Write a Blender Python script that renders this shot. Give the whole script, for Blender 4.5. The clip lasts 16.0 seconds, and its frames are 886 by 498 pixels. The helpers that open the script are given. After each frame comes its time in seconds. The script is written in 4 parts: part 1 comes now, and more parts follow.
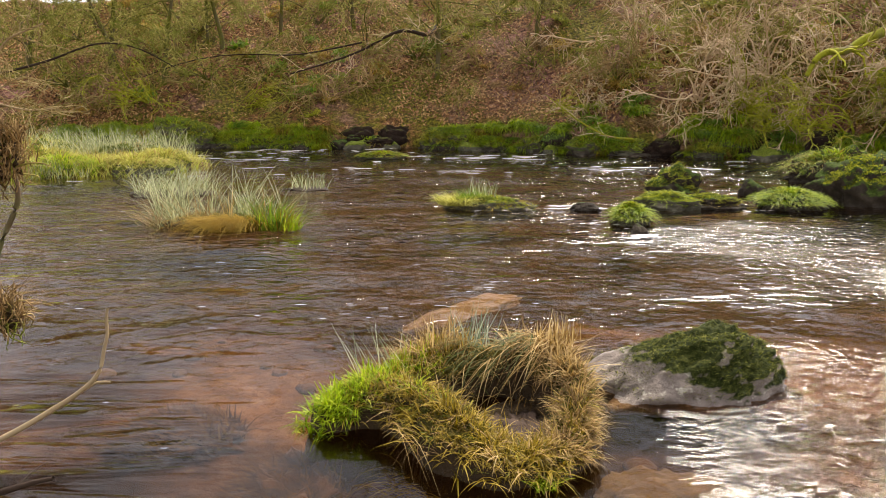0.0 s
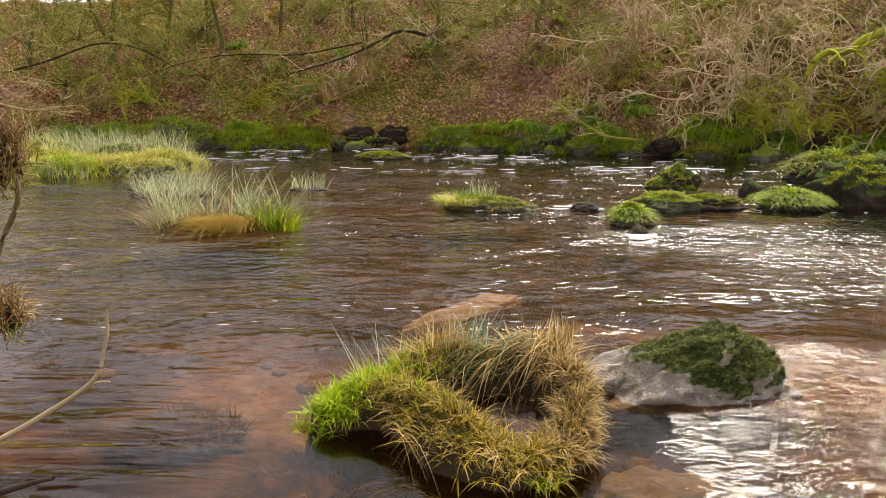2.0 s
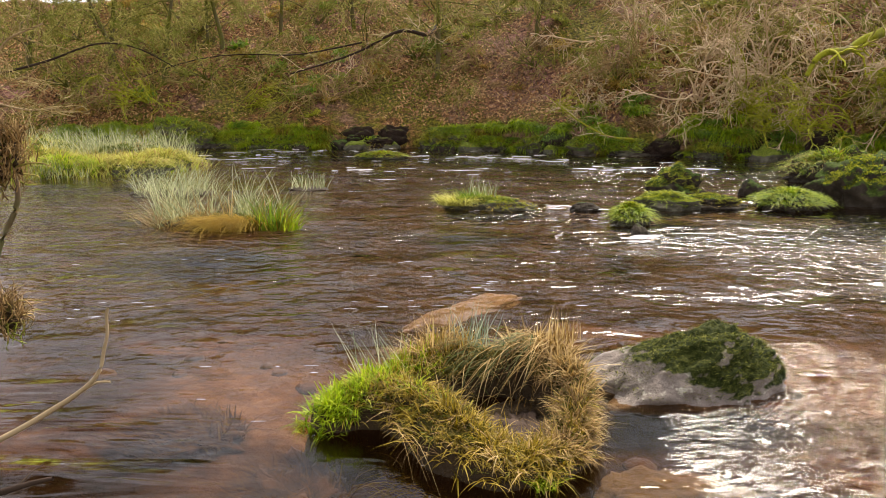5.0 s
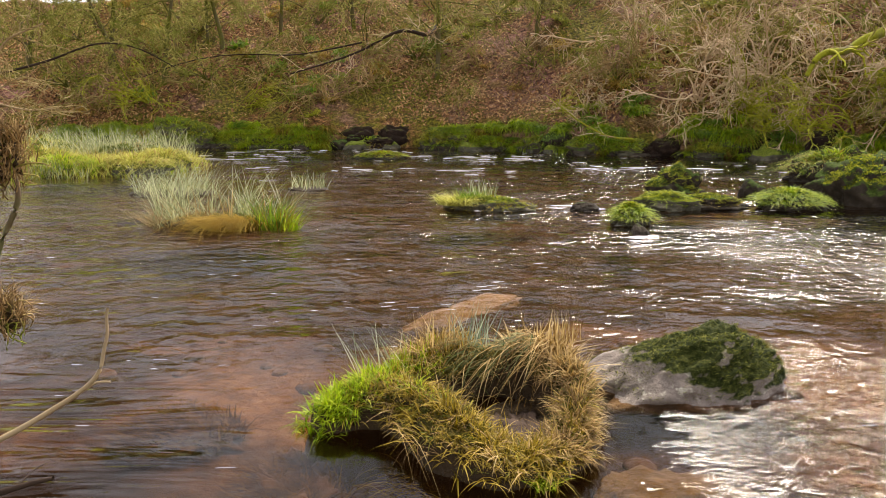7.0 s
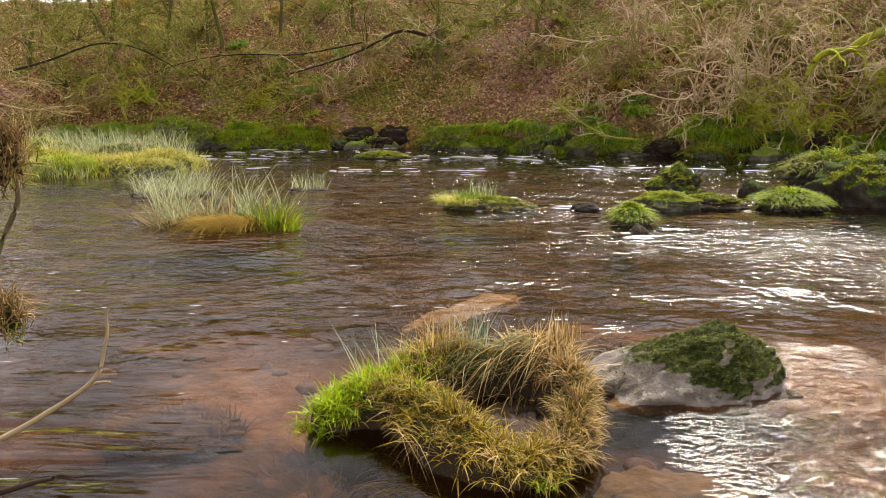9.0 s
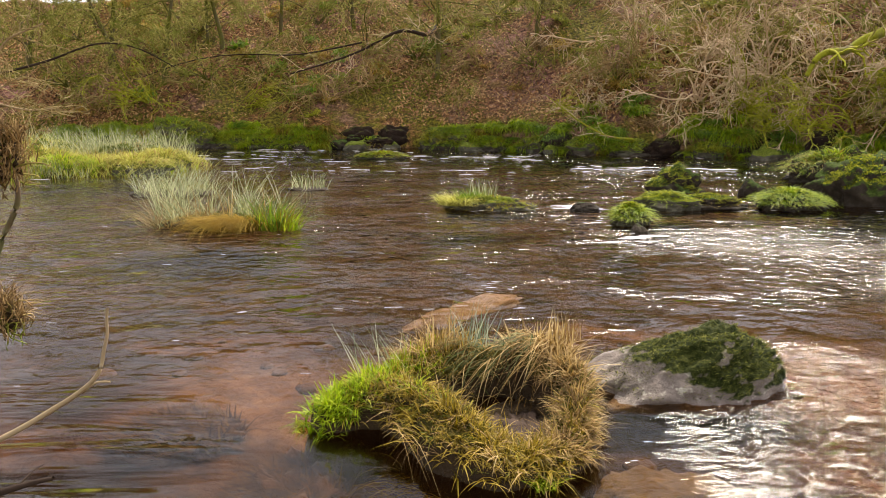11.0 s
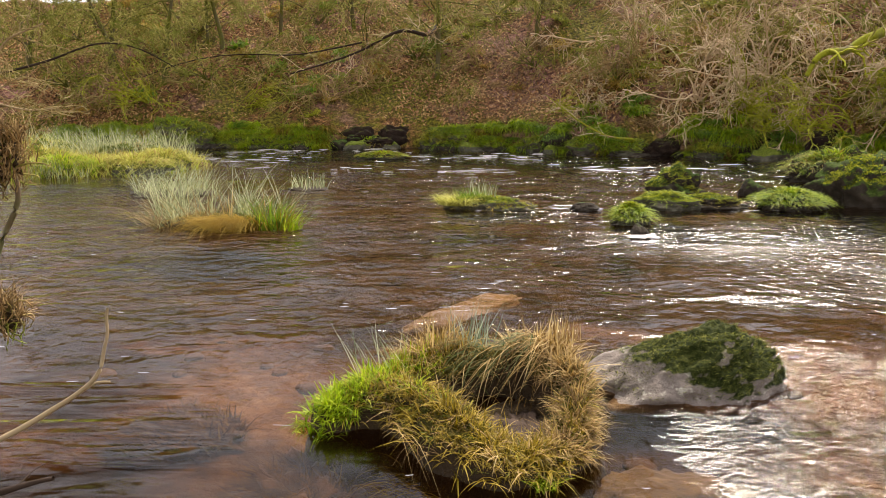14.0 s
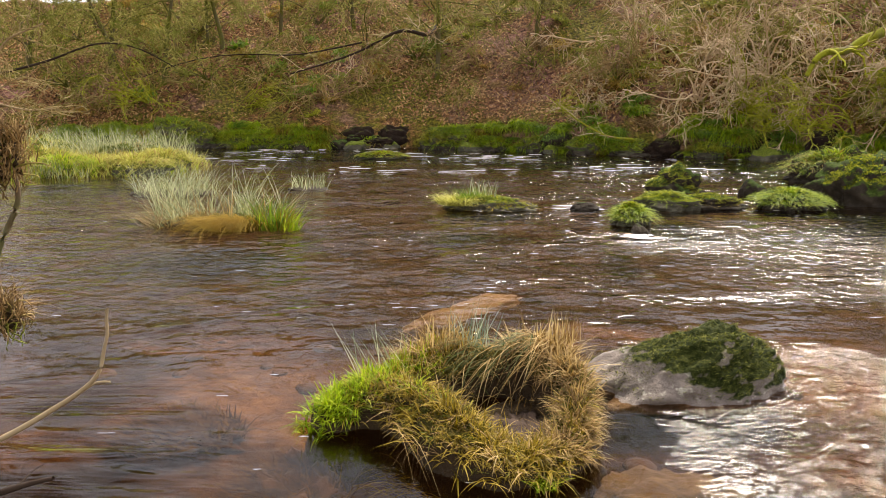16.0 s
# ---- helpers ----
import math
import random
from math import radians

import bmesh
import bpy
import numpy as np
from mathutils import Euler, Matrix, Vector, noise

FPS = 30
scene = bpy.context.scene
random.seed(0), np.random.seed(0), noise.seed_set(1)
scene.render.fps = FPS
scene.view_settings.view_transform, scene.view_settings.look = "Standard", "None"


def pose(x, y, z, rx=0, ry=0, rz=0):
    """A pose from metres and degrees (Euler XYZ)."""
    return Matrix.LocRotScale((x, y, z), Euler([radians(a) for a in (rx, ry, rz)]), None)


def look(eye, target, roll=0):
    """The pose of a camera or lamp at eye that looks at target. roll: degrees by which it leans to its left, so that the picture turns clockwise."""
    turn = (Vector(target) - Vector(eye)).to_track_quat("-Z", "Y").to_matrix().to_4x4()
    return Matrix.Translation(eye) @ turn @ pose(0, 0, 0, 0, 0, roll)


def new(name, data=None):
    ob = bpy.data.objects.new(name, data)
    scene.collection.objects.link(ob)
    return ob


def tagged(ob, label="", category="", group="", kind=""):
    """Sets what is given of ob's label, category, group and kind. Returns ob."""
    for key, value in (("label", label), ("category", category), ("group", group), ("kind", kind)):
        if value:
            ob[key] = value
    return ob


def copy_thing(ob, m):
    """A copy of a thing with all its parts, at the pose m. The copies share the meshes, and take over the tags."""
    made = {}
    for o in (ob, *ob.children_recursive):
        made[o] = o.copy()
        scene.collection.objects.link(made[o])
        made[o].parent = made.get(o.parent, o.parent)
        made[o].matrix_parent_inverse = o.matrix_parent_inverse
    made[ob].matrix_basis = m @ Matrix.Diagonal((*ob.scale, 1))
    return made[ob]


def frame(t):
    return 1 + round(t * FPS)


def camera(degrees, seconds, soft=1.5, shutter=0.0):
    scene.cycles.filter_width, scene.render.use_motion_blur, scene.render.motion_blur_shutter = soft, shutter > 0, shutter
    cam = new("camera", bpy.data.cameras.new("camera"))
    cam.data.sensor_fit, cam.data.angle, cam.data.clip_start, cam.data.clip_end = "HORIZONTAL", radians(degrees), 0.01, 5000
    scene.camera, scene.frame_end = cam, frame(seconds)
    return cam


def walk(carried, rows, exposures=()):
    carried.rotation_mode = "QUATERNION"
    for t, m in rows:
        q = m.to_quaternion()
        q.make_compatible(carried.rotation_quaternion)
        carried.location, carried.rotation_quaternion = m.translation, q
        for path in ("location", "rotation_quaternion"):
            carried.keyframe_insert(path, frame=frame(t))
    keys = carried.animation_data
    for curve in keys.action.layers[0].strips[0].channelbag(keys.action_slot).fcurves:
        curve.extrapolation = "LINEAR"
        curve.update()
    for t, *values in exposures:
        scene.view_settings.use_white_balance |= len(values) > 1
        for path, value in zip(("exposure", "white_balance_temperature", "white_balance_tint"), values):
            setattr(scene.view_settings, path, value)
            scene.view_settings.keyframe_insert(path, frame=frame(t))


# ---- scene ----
# The camera stands still on the near bank, eye 1.5 m over the water.
cam = camera(66, 16.0, 0.7, 0.6)
EYE = pose(0, 0, 1.5, 77.8, 0, 0)
walk(cam, [(0, EYE), (16, EYE)], [(0, 0.70), (16, 0.70)])

# ---- world and sun: a bright sky under thin cloud ----
SUN_EL, SUN_AZ = radians(49), radians(29)
world = bpy.data.worlds.new("sky")
scene.world = world
world.use_nodes = True
wn, wl = world.node_tree.nodes, world.node_tree.links
sky = wn.new("ShaderNodeTexSky")
sky.sky_type, sky.sun_disc = "NISHITA", False
sky.sun_elevation, sky.sun_rotation = SUN_EL, SUN_AZ
sat = wn.new("ShaderNodeHueSaturation")
sat.inputs["Saturation"].default_value = 0.25
wl.new(sky.outputs[0], sat.inputs["Color"])
cloud = wn.new("ShaderNodeMix")
cloud.data_type = "RGBA"
cloud.inputs["Factor"].default_value = 0.6
cloud.inputs[7].default_value = (8.3, 7.8, 8.0, 1)
wl.new(sat.outputs[0], cloud.inputs[6])
wl.new(cloud.outputs[2], wn["Background"].inputs[0])
wn["Background"].inputs[1].default_value = 0.118
sun = new("sun", bpy.data.lights.new("sun", "SUN"))
sun.data.energy, sun.data.angle, sun.data.color = 5.5, radians(30), (1.0, 0.885, 0.75)
way = Vector((math.sin(SUN_AZ) * math.cos(SUN_EL), math.cos(SUN_AZ) * math.cos(SUN_EL), math.sin(SUN_EL)))
sun.matrix_world = look(way * 50, (0, 0, 0))

RNG = np.random.default_rng(7)


# ---- materials ----
class Mat:
    """A node material with short calls for its nodes."""

    def __init__(self, name):
        self.m = bpy.data.materials.new(name)
        self.m.use_nodes = True
        self.t = self.m.node_tree
        self.p = self.t.nodes["Principled BSDF"]
        self.out = self.t.nodes["Material Output"]

    def add(self, kind, **inputs):
        n = self.t.nodes.new("ShaderNode" + kind)
        for k, v in inputs.items():
            self.put(n.inputs[k.replace("_", " ")], v)
        return n

    def put(self, socket, v):
        if isinstance(v, bpy.types.NodeSocket):
            self.t.links.new(v, socket)
        else:
            socket.default_value = v

    def noise(self, vec, scale, detail=4.0, rough=0.55, warp=0.0):
        return self.add("TexNoise", Vector=vec, Scale=scale, Detail=detail, Roughness=rough, Distortion=warp).outputs[0]

    def ramp(self, fac, cols, pos=None):
        n = self.add("ValToRGB", Fac=fac)
        e = n.color_ramp.elements
        while len(e) < len(cols):
            e.new(0.5)
        for i, c in enumerate(cols):
            e[i].position = pos[i] if pos else i / (len(cols) - 1)
            e[i].color = (*c, 1)
        return n.outputs[0]

    def calc(self, op, a, b=0.0):
        n = self.add("Math")
        n.operation = op
        self.put(n.inputs[0], a)
        self.put(n.inputs[1], b)
        return n.outputs[0]

    def span(self, v, a, b, c=0.0, d=1.0):
        n = self.add("MapRange")
        for i, x in enumerate((v, a, b, c, d)):
            self.put(n.inputs[i], x)
        return n.outputs[0]

    def mix(self, fac, a, b):
        n = self.t.nodes.new("ShaderNodeMix")
        n.data_type = "RGBA"
        self.put(n.inputs["Factor"], fac)
        for s, v in ((n.inputs[6], a), (n.inputs[7], b)):
            self.put(s, v if isinstance(v, bpy.types.NodeSocket) else (*v, 1))
        return n.outputs[2]

    def bump(self, height, strength, distance, normal=None):
        n = self.add("Bump", Height=height, Strength=strength, Distance=distance)
        if normal:
            self.put(n.inputs["Normal"], normal)
        return n.outputs[0]

    def stretch(self, vec, x, y, z, turn=0.0):
        n = self.add("Mapping", Vector=vec)
        n.inputs["Scale"].default_value = (x, y, z)
        n.inputs["Rotation"].default_value = (0, 0, turn)
        return n.outputs[0]

    def place(self):
        return self.add("TexCoord").outputs["Object"]

    def world(self):
        return self.add("NewGeometry").outputs["Position"]

    def island(self):
        return self.add("NewGeometry").outputs["Random Per Island"]


def blade_material(name, cols, rough=0.55, through_light=0.42):
    """Leaves and stems: each one takes its own shade; light passes partly through."""
    m = Mat(name)
    fac = m.calc("ADD", m.calc("MULTIPLY", m.island(), 0.75), m.calc("MULTIPLY", m.noise(m.place(), 6.0, 3), 0.35))
    col = m.ramp(m.calc("SUBTRACT", fac, 0.04), cols)
    m.put(m.p.inputs["Base Color"], col)
    m.p.inputs["Roughness"].default_value = rough
    m.p.inputs["Specular IOR Level"].default_value = 0.2
    tr = m.add("BsdfTranslucent", Color=col)
    mixed = m.add("MixShader")
    mixed.inputs[0].default_value = through_light
    m.put(mixed.inputs[1], m.p.outputs[0])
    m.put(mixed.inputs[2], tr.outputs[0])
    m.put(m.out.inputs[0], mixed.outputs[0])
    return m.m


def bark_material(name, cols, moss=None, moss_at=0.5):
    m = Mat(name)
    v = m.place()
    fac = m.calc("ADD", m.calc("MULTIPLY", m.island(), 0.6), m.calc("MULTIPLY", m.noise(v, 3.0, 5), 0.5))
    col = m.ramp(m.calc("SUBTRACT", fac, 0.05), cols)
    if moss:
        patch = m.span(m.noise(v, 1.3, 4, 0.6), moss_at - 0.05, moss_at + 0.08)
        col = m.mix(patch, col, m.ramp(m.noise(v, 25.0, 3), moss))
    m.put(m.p.inputs["Base Color"], col)
    m.p.inputs["Roughness"].default_value = 0.85
    m.p.inputs["Specular IOR Level"].default_value = 0.2
    m.put(m.p.inputs["Normal"], m.bump(m.noise(m.stretch(v, 1, 1, 0.3), 30.0, 4), 0.6, 0.01))
    return m.m


def rock_material(name, stone, moss, cover, top=0.35, lichen=True, damp=None):
    """Stone with moss on its upper faces, lichen spots and a wet dark foot."""
    m = Mat(name)
    v = m.world()
    base = m.ramp(m.noise(v, 7.0, 7, 0.65), stone)
    if lichen:
        spots = m.span(m.noise(v, 16.0, 3, 0.6), 0.60, 0.66)
        base = m.mix(m.calc("MULTIPLY", spots, 0.7), base, (0.48, 0.46, 0.38))
    up = m.add("SeparateXYZ", Vector=m.add("NewGeometry").outputs["Normal"]).outputs[2]
    hold = m.calc("ADD", m.calc("MULTIPLY", up, top), m.noise(v, 5.0, 6, 0.65))
    low = m.add("SeparateXYZ", Vector=v)
    level = low.outputs[2]
    if damp:  # moss grows lower down on the damp side
        level = m.calc("ADD", level, m.span(low.outputs[0], damp - 0.25, damp + 0.15, -0.06, 0.10))
    line = m.span(level, 0.04, 0.15, -0.45, 0.08)  # moss stops where floods scour the stone
    patch = m.span(m.calc("ADD", hold, line), cover, cover + 0.12)
    col = m.mix(patch, base, m.ramp(m.noise(v, 30.0, 5, 0.7), moss, (0.3, 0.5, 0.7)))
    m.put(m.p.inputs["Base Color"], col)
    z = m.add("SeparateXYZ", Vector=v).outputs[2]
    wet = m.span(m.calc("ADD", z, m.calc("MULTIPLY", m.noise(v, 9.0), 0.05)), 0.03, 0.10, 0.35, 0.9)
    m.put(m.p.inputs["Roughness"], wet)
    m.p.inputs["Specular IOR Level"].default_value = 0.13
    n1 = m.bump(m.noise(v, 22.0, 8, 0.7), 0.8, 0.03)
    m.put(m.p.inputs["Normal"], m.bump(m.noise(v, 90.0, 4, 0.7), m.calc("MULTIPLY", patch, 0.9), 0.012, n1))
    return m.m


def ground_material():
    """River bed below the water line; soil, rotting leaves and moss above it."""
    m = Mat("ground")
    v = m.world()
    z = m.add("SeparateXYZ", Vector=v).outputs[2]
    bed = m.ramp(m.noise(m.stretch(v, 0.6, 1, 1), 1.1, 8, 0.62, 0.4),
                 [(0.014, 0.008, 0.004), (0.065, 0.032, 0.011), (0.19, 0.100, 0.034), (0.40, 0.25, 0.10)], (0.41, 0.51, 0.60, 0.76))
    cob = m.add("TexVoronoi", Vector=v, Scale=9.0)
    bed = m.mix(m.span(cob.outputs["Distance"], 0.25, 0.62, 0.0, 0.45), bed, (0.035, 0.017, 0.008))
    far = m.add("SeparateXYZ", Vector=v).outputs[1]
    sand = m.ramp(m.noise(v, 5.0, 8, 0.7), [(0.10, 0.055, 0.022), (0.27, 0.155, 0.062), (0.44, 0.28, 0.13)], (0.32, 0.52, 0.75))
    for cx, cy, r0, r1 in ((-0.55, 3.55, 0.35, 1.15), (-1.3, 3.95, 0.1, 0.7), (0.1, 3.9, 0.3, 0.9), (2.5, 4.2, 0.5, 1.3)):
        d = m.add("VectorMath")
        d.operation = "DISTANCE"
        m.put(d.inputs[0], m.stretch(v, 1, 1, 0))
        d.inputs[1].default_value = (cx, cy, 0)
        ragged = m.calc("ADD", d.outputs[1], m.calc("MULTIPLY", m.calc("SUBTRACT", m.noise(v, 2.2, 6, 0.65), 0.5), 1.1))
        bed = m.mix(m.span(ragged, r0, r1, 0.75, 0.0), bed, sand)
    channel = m.span(m.calc("ADD", far, m.calc("MULTIPLY", m.noise(v, 0.7, 4), 3.0)), 6.2, 7.6, 0.0, 0.85)
    bed = m.mix(channel, bed, m.ramp(m.noise(v, 3.0, 6), [(0.012, 0.009, 0.007), (0.06, 0.040, 0.026), (0.14, 0.095, 0.06)], (0.35, 0.5, 0.7)))
    grain = m.noise(v, 7.0, 9, 0.8)
    litter = m.ramp(grain, [(0.014, 0.007, 0.003), (0.13, 0.062, 0.022), (0.40, 0.205, 0.075), (0.66, 0.42, 0.18)], (0.39, 0.49, 0.59, 0.75))
    mauve = m.ramp(grain, [(0.035, 0.014, 0.010), (0.20, 0.095, 0.075), (0.42, 0.23, 0.18), (0.62, 0.43, 0.35)], (0.39, 0.49, 0.59, 0.75))
    drift = m.add("VectorMath")
    drift.operation = "DISTANCE"
    m.put(drift.inputs[0], m.stretch(v, 1, 0.6, 0))
    drift.inputs[1].default_value = (2.6, 14.6, 0)
    beech = m.span(m.calc("ADD", drift.outputs[1], m.calc("MULTIPLY", m.noise(v, 1.4, 5, 0.65), 2.0)), 1.9, 2.8, 1.0, 0.0)  # a drift of beech leaves
    beech = m.calc("MAXIMUM", beech, m.span(m.noise(m.stretch(v, 1, 1, 1, 0.6), 0.33, 4, 0.6), 0.53, 0.60))
    litter = m.mix(beech, litter, mauve)
    turf = m.ramp(m.noise(v, 10.0, 7, 0.75), [(0.014, 0.016, 0.003), (0.10, 0.10, 0.010), (0.26, 0.235, 0.025), (0.42, 0.36, 0.07)], (0.38, 0.49, 0.59, 0.75))
    mossy = m.span(m.noise(v, 0.5, 6, 0.7), 0.43, 0.53, 0.0, 0.9)
    soil = m.mix(m.calc("MULTIPLY", mossy, m.calc("SUBTRACT", 1.0, m.calc("MULTIPLY", beech, 0.7))), litter, turf)
    col = m.mix(m.span(z, -0.03, 0.06), bed, soil)
    m.put(m.p.inputs["Base Color"], col)
    m.p.inputs["Roughness"].default_value = 0.9
    m.p.inputs["Specular IOR Level"].default_value = 0.15
    hgt = m.calc("ADD", m.noise(v, 12.0, 8, 0.7), m.calc("MULTIPLY", cob.outputs["Distance"], -0.4))
    m.put(m.p.inputs["Normal"], m.bump(hgt, 1.0, 0.10))
    return m.m


def water_material():
    """Clear peat-brown water: gloss by Fresnel over a brown tint. One set of ripples rides on the sheet, one stands where the bed makes it."""
    m = Mat("river_water")
    v, w = m.place(), m.world()
    big = m.noise(m.stretch(v, 0.75, 1.1, 1, 0.2), 1.6, 3, 0.5, 0.6)
    small = m.noise(m.stretch(v, 0.7, 1.15, 1, -0.2), 4.6, 2, 0.5, 0.8)
    stand = m.noise(m.stretch(w, 0.75, 1.0, 1, 0.35), 1.1, 3, 0.5, 0.5)
    chop = m.noise(m.stretch(v, 0.8, 1.1, 1), 8.0, 2, 0.5, 0.2)
    calm = m.span(m.noise(m.stretch(w, 0.5, 1, 1), 0.35, 2), 0.36, 0.58, 0.30, 1.0)

    def riffle(x, y, inner, outer):
        """Steeper broken ripples round a place where the bed is rough."""
        d = m.add("VectorMath")
        d.operation = "DISTANCE"
        m.put(d.inputs[0], w)
        d.inputs[1].default_value = (x, y, 0)
        return m.span(m.calc("ADD", d.outputs[1], m.calc("MULTIPLY", m.noise(w, 2.5, 3), 0.5)), inner, outer, 1.0, 0.0)

    rough = m.calc("MAXIMUM", riffle(4.3, 6.3, 1.5, 2.5), m.calc("MAXIMUM", riffle(-5.4, 9.0, 1.8, 3.6), m.calc("MULTIPLY", riffle(-2.6, 6.0, 0.8, 2.0), 0.7)))
    wake = m.calc("MAXIMUM", riffle(1.92, 2.76, 0.50, 1.30), riffle(2.15, 3.3, 0.45, 1.25))
    whirl = m.noise(m.stretch(v, 0.8, 1.1, 1), 11.0, 3, 0.6, 1.0)
    still = m.calc("SUBTRACT", 1.0, m.calc("MULTIPLY", m.calc("ADD", riffle(4.7, 8.4, 0.6, 1.3), riffle(6.2, 8.6, 0.8, 1.6)), 0.85))
    still = m.calc("MULTIPLY", still, m.span(riffle(1.1, 5.6, 0.8, 2.0), 0.0, 1.0, 1.0, 0.55))
    still = m.calc("MULTIPLY", m.calc("MAXIMUM", still, 0.12), m.span(wake, 0.0, 1.0, 1.0, 0.35))
    edge = m.calc("ADD", m.add("SeparateXYZ", Vector=w).outputs[1], m.calc("MULTIPLY", m.noise(w, 0.9, 3), 1.4))
    slow = m.calc("MAXIMUM", m.span(edge, 4.5, 5.9, 0.16, 0.85), m.calc("MULTIPLY", riffle(2.9, 3.4, 0.9, 1.7), 0.6))  # the near pool lies smooth
    still = m.calc("MULTIPLY", still, slow)
    patchy = m.span(m.noise(m.stretch(w, 0.55, 1.0, 1, 0.25), 0.9, 4, 0.6), 0.42, 0.58, 0.30, 1.25)  # slicks between ruffled stretches
    still = m.calc("MULTIPLY", still, patchy)
    n = m.bump(big, still, 0.12)
    n = m.bump(stand, still, 0.14, n)
    n = m.bump(small, m.calc("MULTIPLY", calm, still), 0.075, n)
    n = m.bump(chop, rough, 0.030, n)
    n = m.bump(chop, m.calc("MULTIPLY", patchy, m.span(edge, 4.6, 5.6, 0.0, 0.8)), 0.028, n)
    n = m.bump(whirl, wake, 0.058, n)
    lap = m.noise(m.stretch(v, 0.30, 1.5, 1, 0.06), 3.0, 3, 0.5, 0.4)
    n = m.bump(lap, riffle(-2.1, 2.45, 0.95, 1.7), 0.085, n)
    step = m.span(m.add("SeparateXYZ", Vector=w).outputs[1], 0.0, 10.0)
    n = m.bump(step, wake, 1.1, n)
    across = m.span(m.add("SeparateXYZ", Vector=w).outputs[0], -5.0, 5.0)
    n = m.bump(across, wake, 0.8, n)
    fr = m.add("Fresnel", IOR=1.33, Normal=n)
    clear = m.add("BsdfTransparent", Color=(0.71, 0.51, 0.305, 1))
    ruffled = m.noise(m.stretch(v, 0.35, 1.0, 1, 0.1), 1.0, 5, 0.6, 0.8)
    gloss = m.add("BsdfGlossy", Color=(1, 1, 1, 1), Roughness=m.calc("ADD", m.calc("MULTIPLY", riffle(4.3, 6.6, 1.6, 3.4), 0.10), m.calc("MULTIPLY", m.span(ruffled, 0.44, 0.64, 0.05, 0.16), m.calc("MAXIMUM", still, 0.3))), Normal=n)
    mixed = m.add("MixShader")
    m.put(mixed.inputs[0], fr.outputs[0])
    m.put(mixed.inputs[1], clear.outputs[0])
    m.put(mixed.inputs[2], gloss.outputs[0])
    m.put(m.out.inputs[0], mixed.outputs[0])
    return m.m


def foam_material():
    m = Mat("foam")
    v = m.place()
    col = m.ramp(m.noise(v, 20.0, 4), [(0.28, 0.25, 0.25), (0.64, 0.61, 0.61)])
    m.put(m.p.inputs["Base Color"], col)
    m.p.inputs["Roughness"].default_value = 0.4
    m.put(m.p.inputs["Normal"], m.bump(m.noise(v, 60.0, 3), 0.7, 0.01))
    return m.m


GROUND, WATER, FOAM = ground_material(), water_material(), foam_material()
GREEN = blade_material("fresh_grass", [(0.08, 0.13, 0.005), (0.22, 0.34, 0.006), (0.40, 0.52, 0.012), (0.54, 0.54, 0.06)], 0.45, 0.5)
OLIVE = blade_material("olive_moss_grass", [(0.035, 0.025, 0.004), (0.17, 0.122, 0.008), (0.33, 0.24, 0.016), (0.52, 0.39, 0.07)])
STRAW = blade_material("dead_straw", [(0.07, 0.038, 0.012), (0.27, 0.17, 0.05), (0.50, 0.35, 0.13), (0.70, 0.55, 0.28)])
ROCKMOSS = blade_material("rock_moss", [(0.010, 0.016, 0.002), (0.045, 0.060, 0.006), (0.15, 0.165, 0.015), (0.44, 0.42, 0.10)], 0.8, 0.3)
MOSS = blade_material("yellow_green_moss", [(0.06, 0.08, 0.006), (0.20, 0.23, 0.012), (0.37, 0.39, 0.025), (0.60, 0.58, 0.08)], 0.7, 0.45)
DEBRIS = blade_material("dead_brown_stalk", [(0.06, 0.038, 0.016), (0.18, 0.115, 0.045), (0.32, 0.21, 0.085), (0.48, 0.35, 0.16)], 0.8, 0.1)
YELLOW = blade_material("yellow_grass", [(0.18, 0.18, 0.03), (0.40, 0.40, 0.06), (0.58, 0.56, 0.12), (0.72, 0.68, 0.26)])
BLUEPALE = blade_material("pale_blue_rush", [(0.06, 0.09, 0.05), (0.17, 0.22, 0.14), (0.32, 0.37, 0.26), (0.5, 0.5, 0.34)])
RUST = blade_material("rust_dead_grass", [(0.12, 0.06, 0.010), (0.33, 0.20, 0.025), (0.48, 0.33, 0.05), (0.50, 0.42, 0.12)])
RUSH = blade_material("grey_green_rush", [(0.09, 0.11, 0.04), (0.26, 0.29, 0.14), (0.48, 0.50, 0.28), (0.68, 0.66, 0.42)])
DARKLEAF = blade_material("dark_green_leaf", [(0.03, 0.06, 0.006), (0.11, 0.19, 0.010), (0.19, 0.31, 0.02), (0.30, 0.40, 0.05)])
BLUERUSH = blade_material("blue_green_rush", [(0.025, 0.036, 0.010), (0.08, 0.10, 0.028), (0.18, 0.20, 0.07), (0.38, 0.37, 0.17)])
LEAF = blade_material("fallen_leaf", [(0.08, 0.032, 0.014), (0.25, 0.12, 0.05), (0.46, 0.26, 0.115), (0.70, 0.50, 0.22)], 0.6, 0.4)
TURF = rock_material("peat_and_moss", [(0.015, 0.010, 0.006), (0.045, 0.03, 0.016), (0.09, 0.06, 0.035)], [(0.03, 0.028, 0.006), (0.08, 0.07, 0.012), (0.15, 0.13, 0.03)], 0.62, lichen=False)
MUD = rock_material("mud", [(0.02, 0.013, 0.009), (0.07, 0.047, 0.036), (0.17, 0.125, 0.10)], [(0.10, 0.09, 0.03), (0.2, 0.15, 0.06), (0.28, 0.2, 0.1)], 0.8, lichen=False)
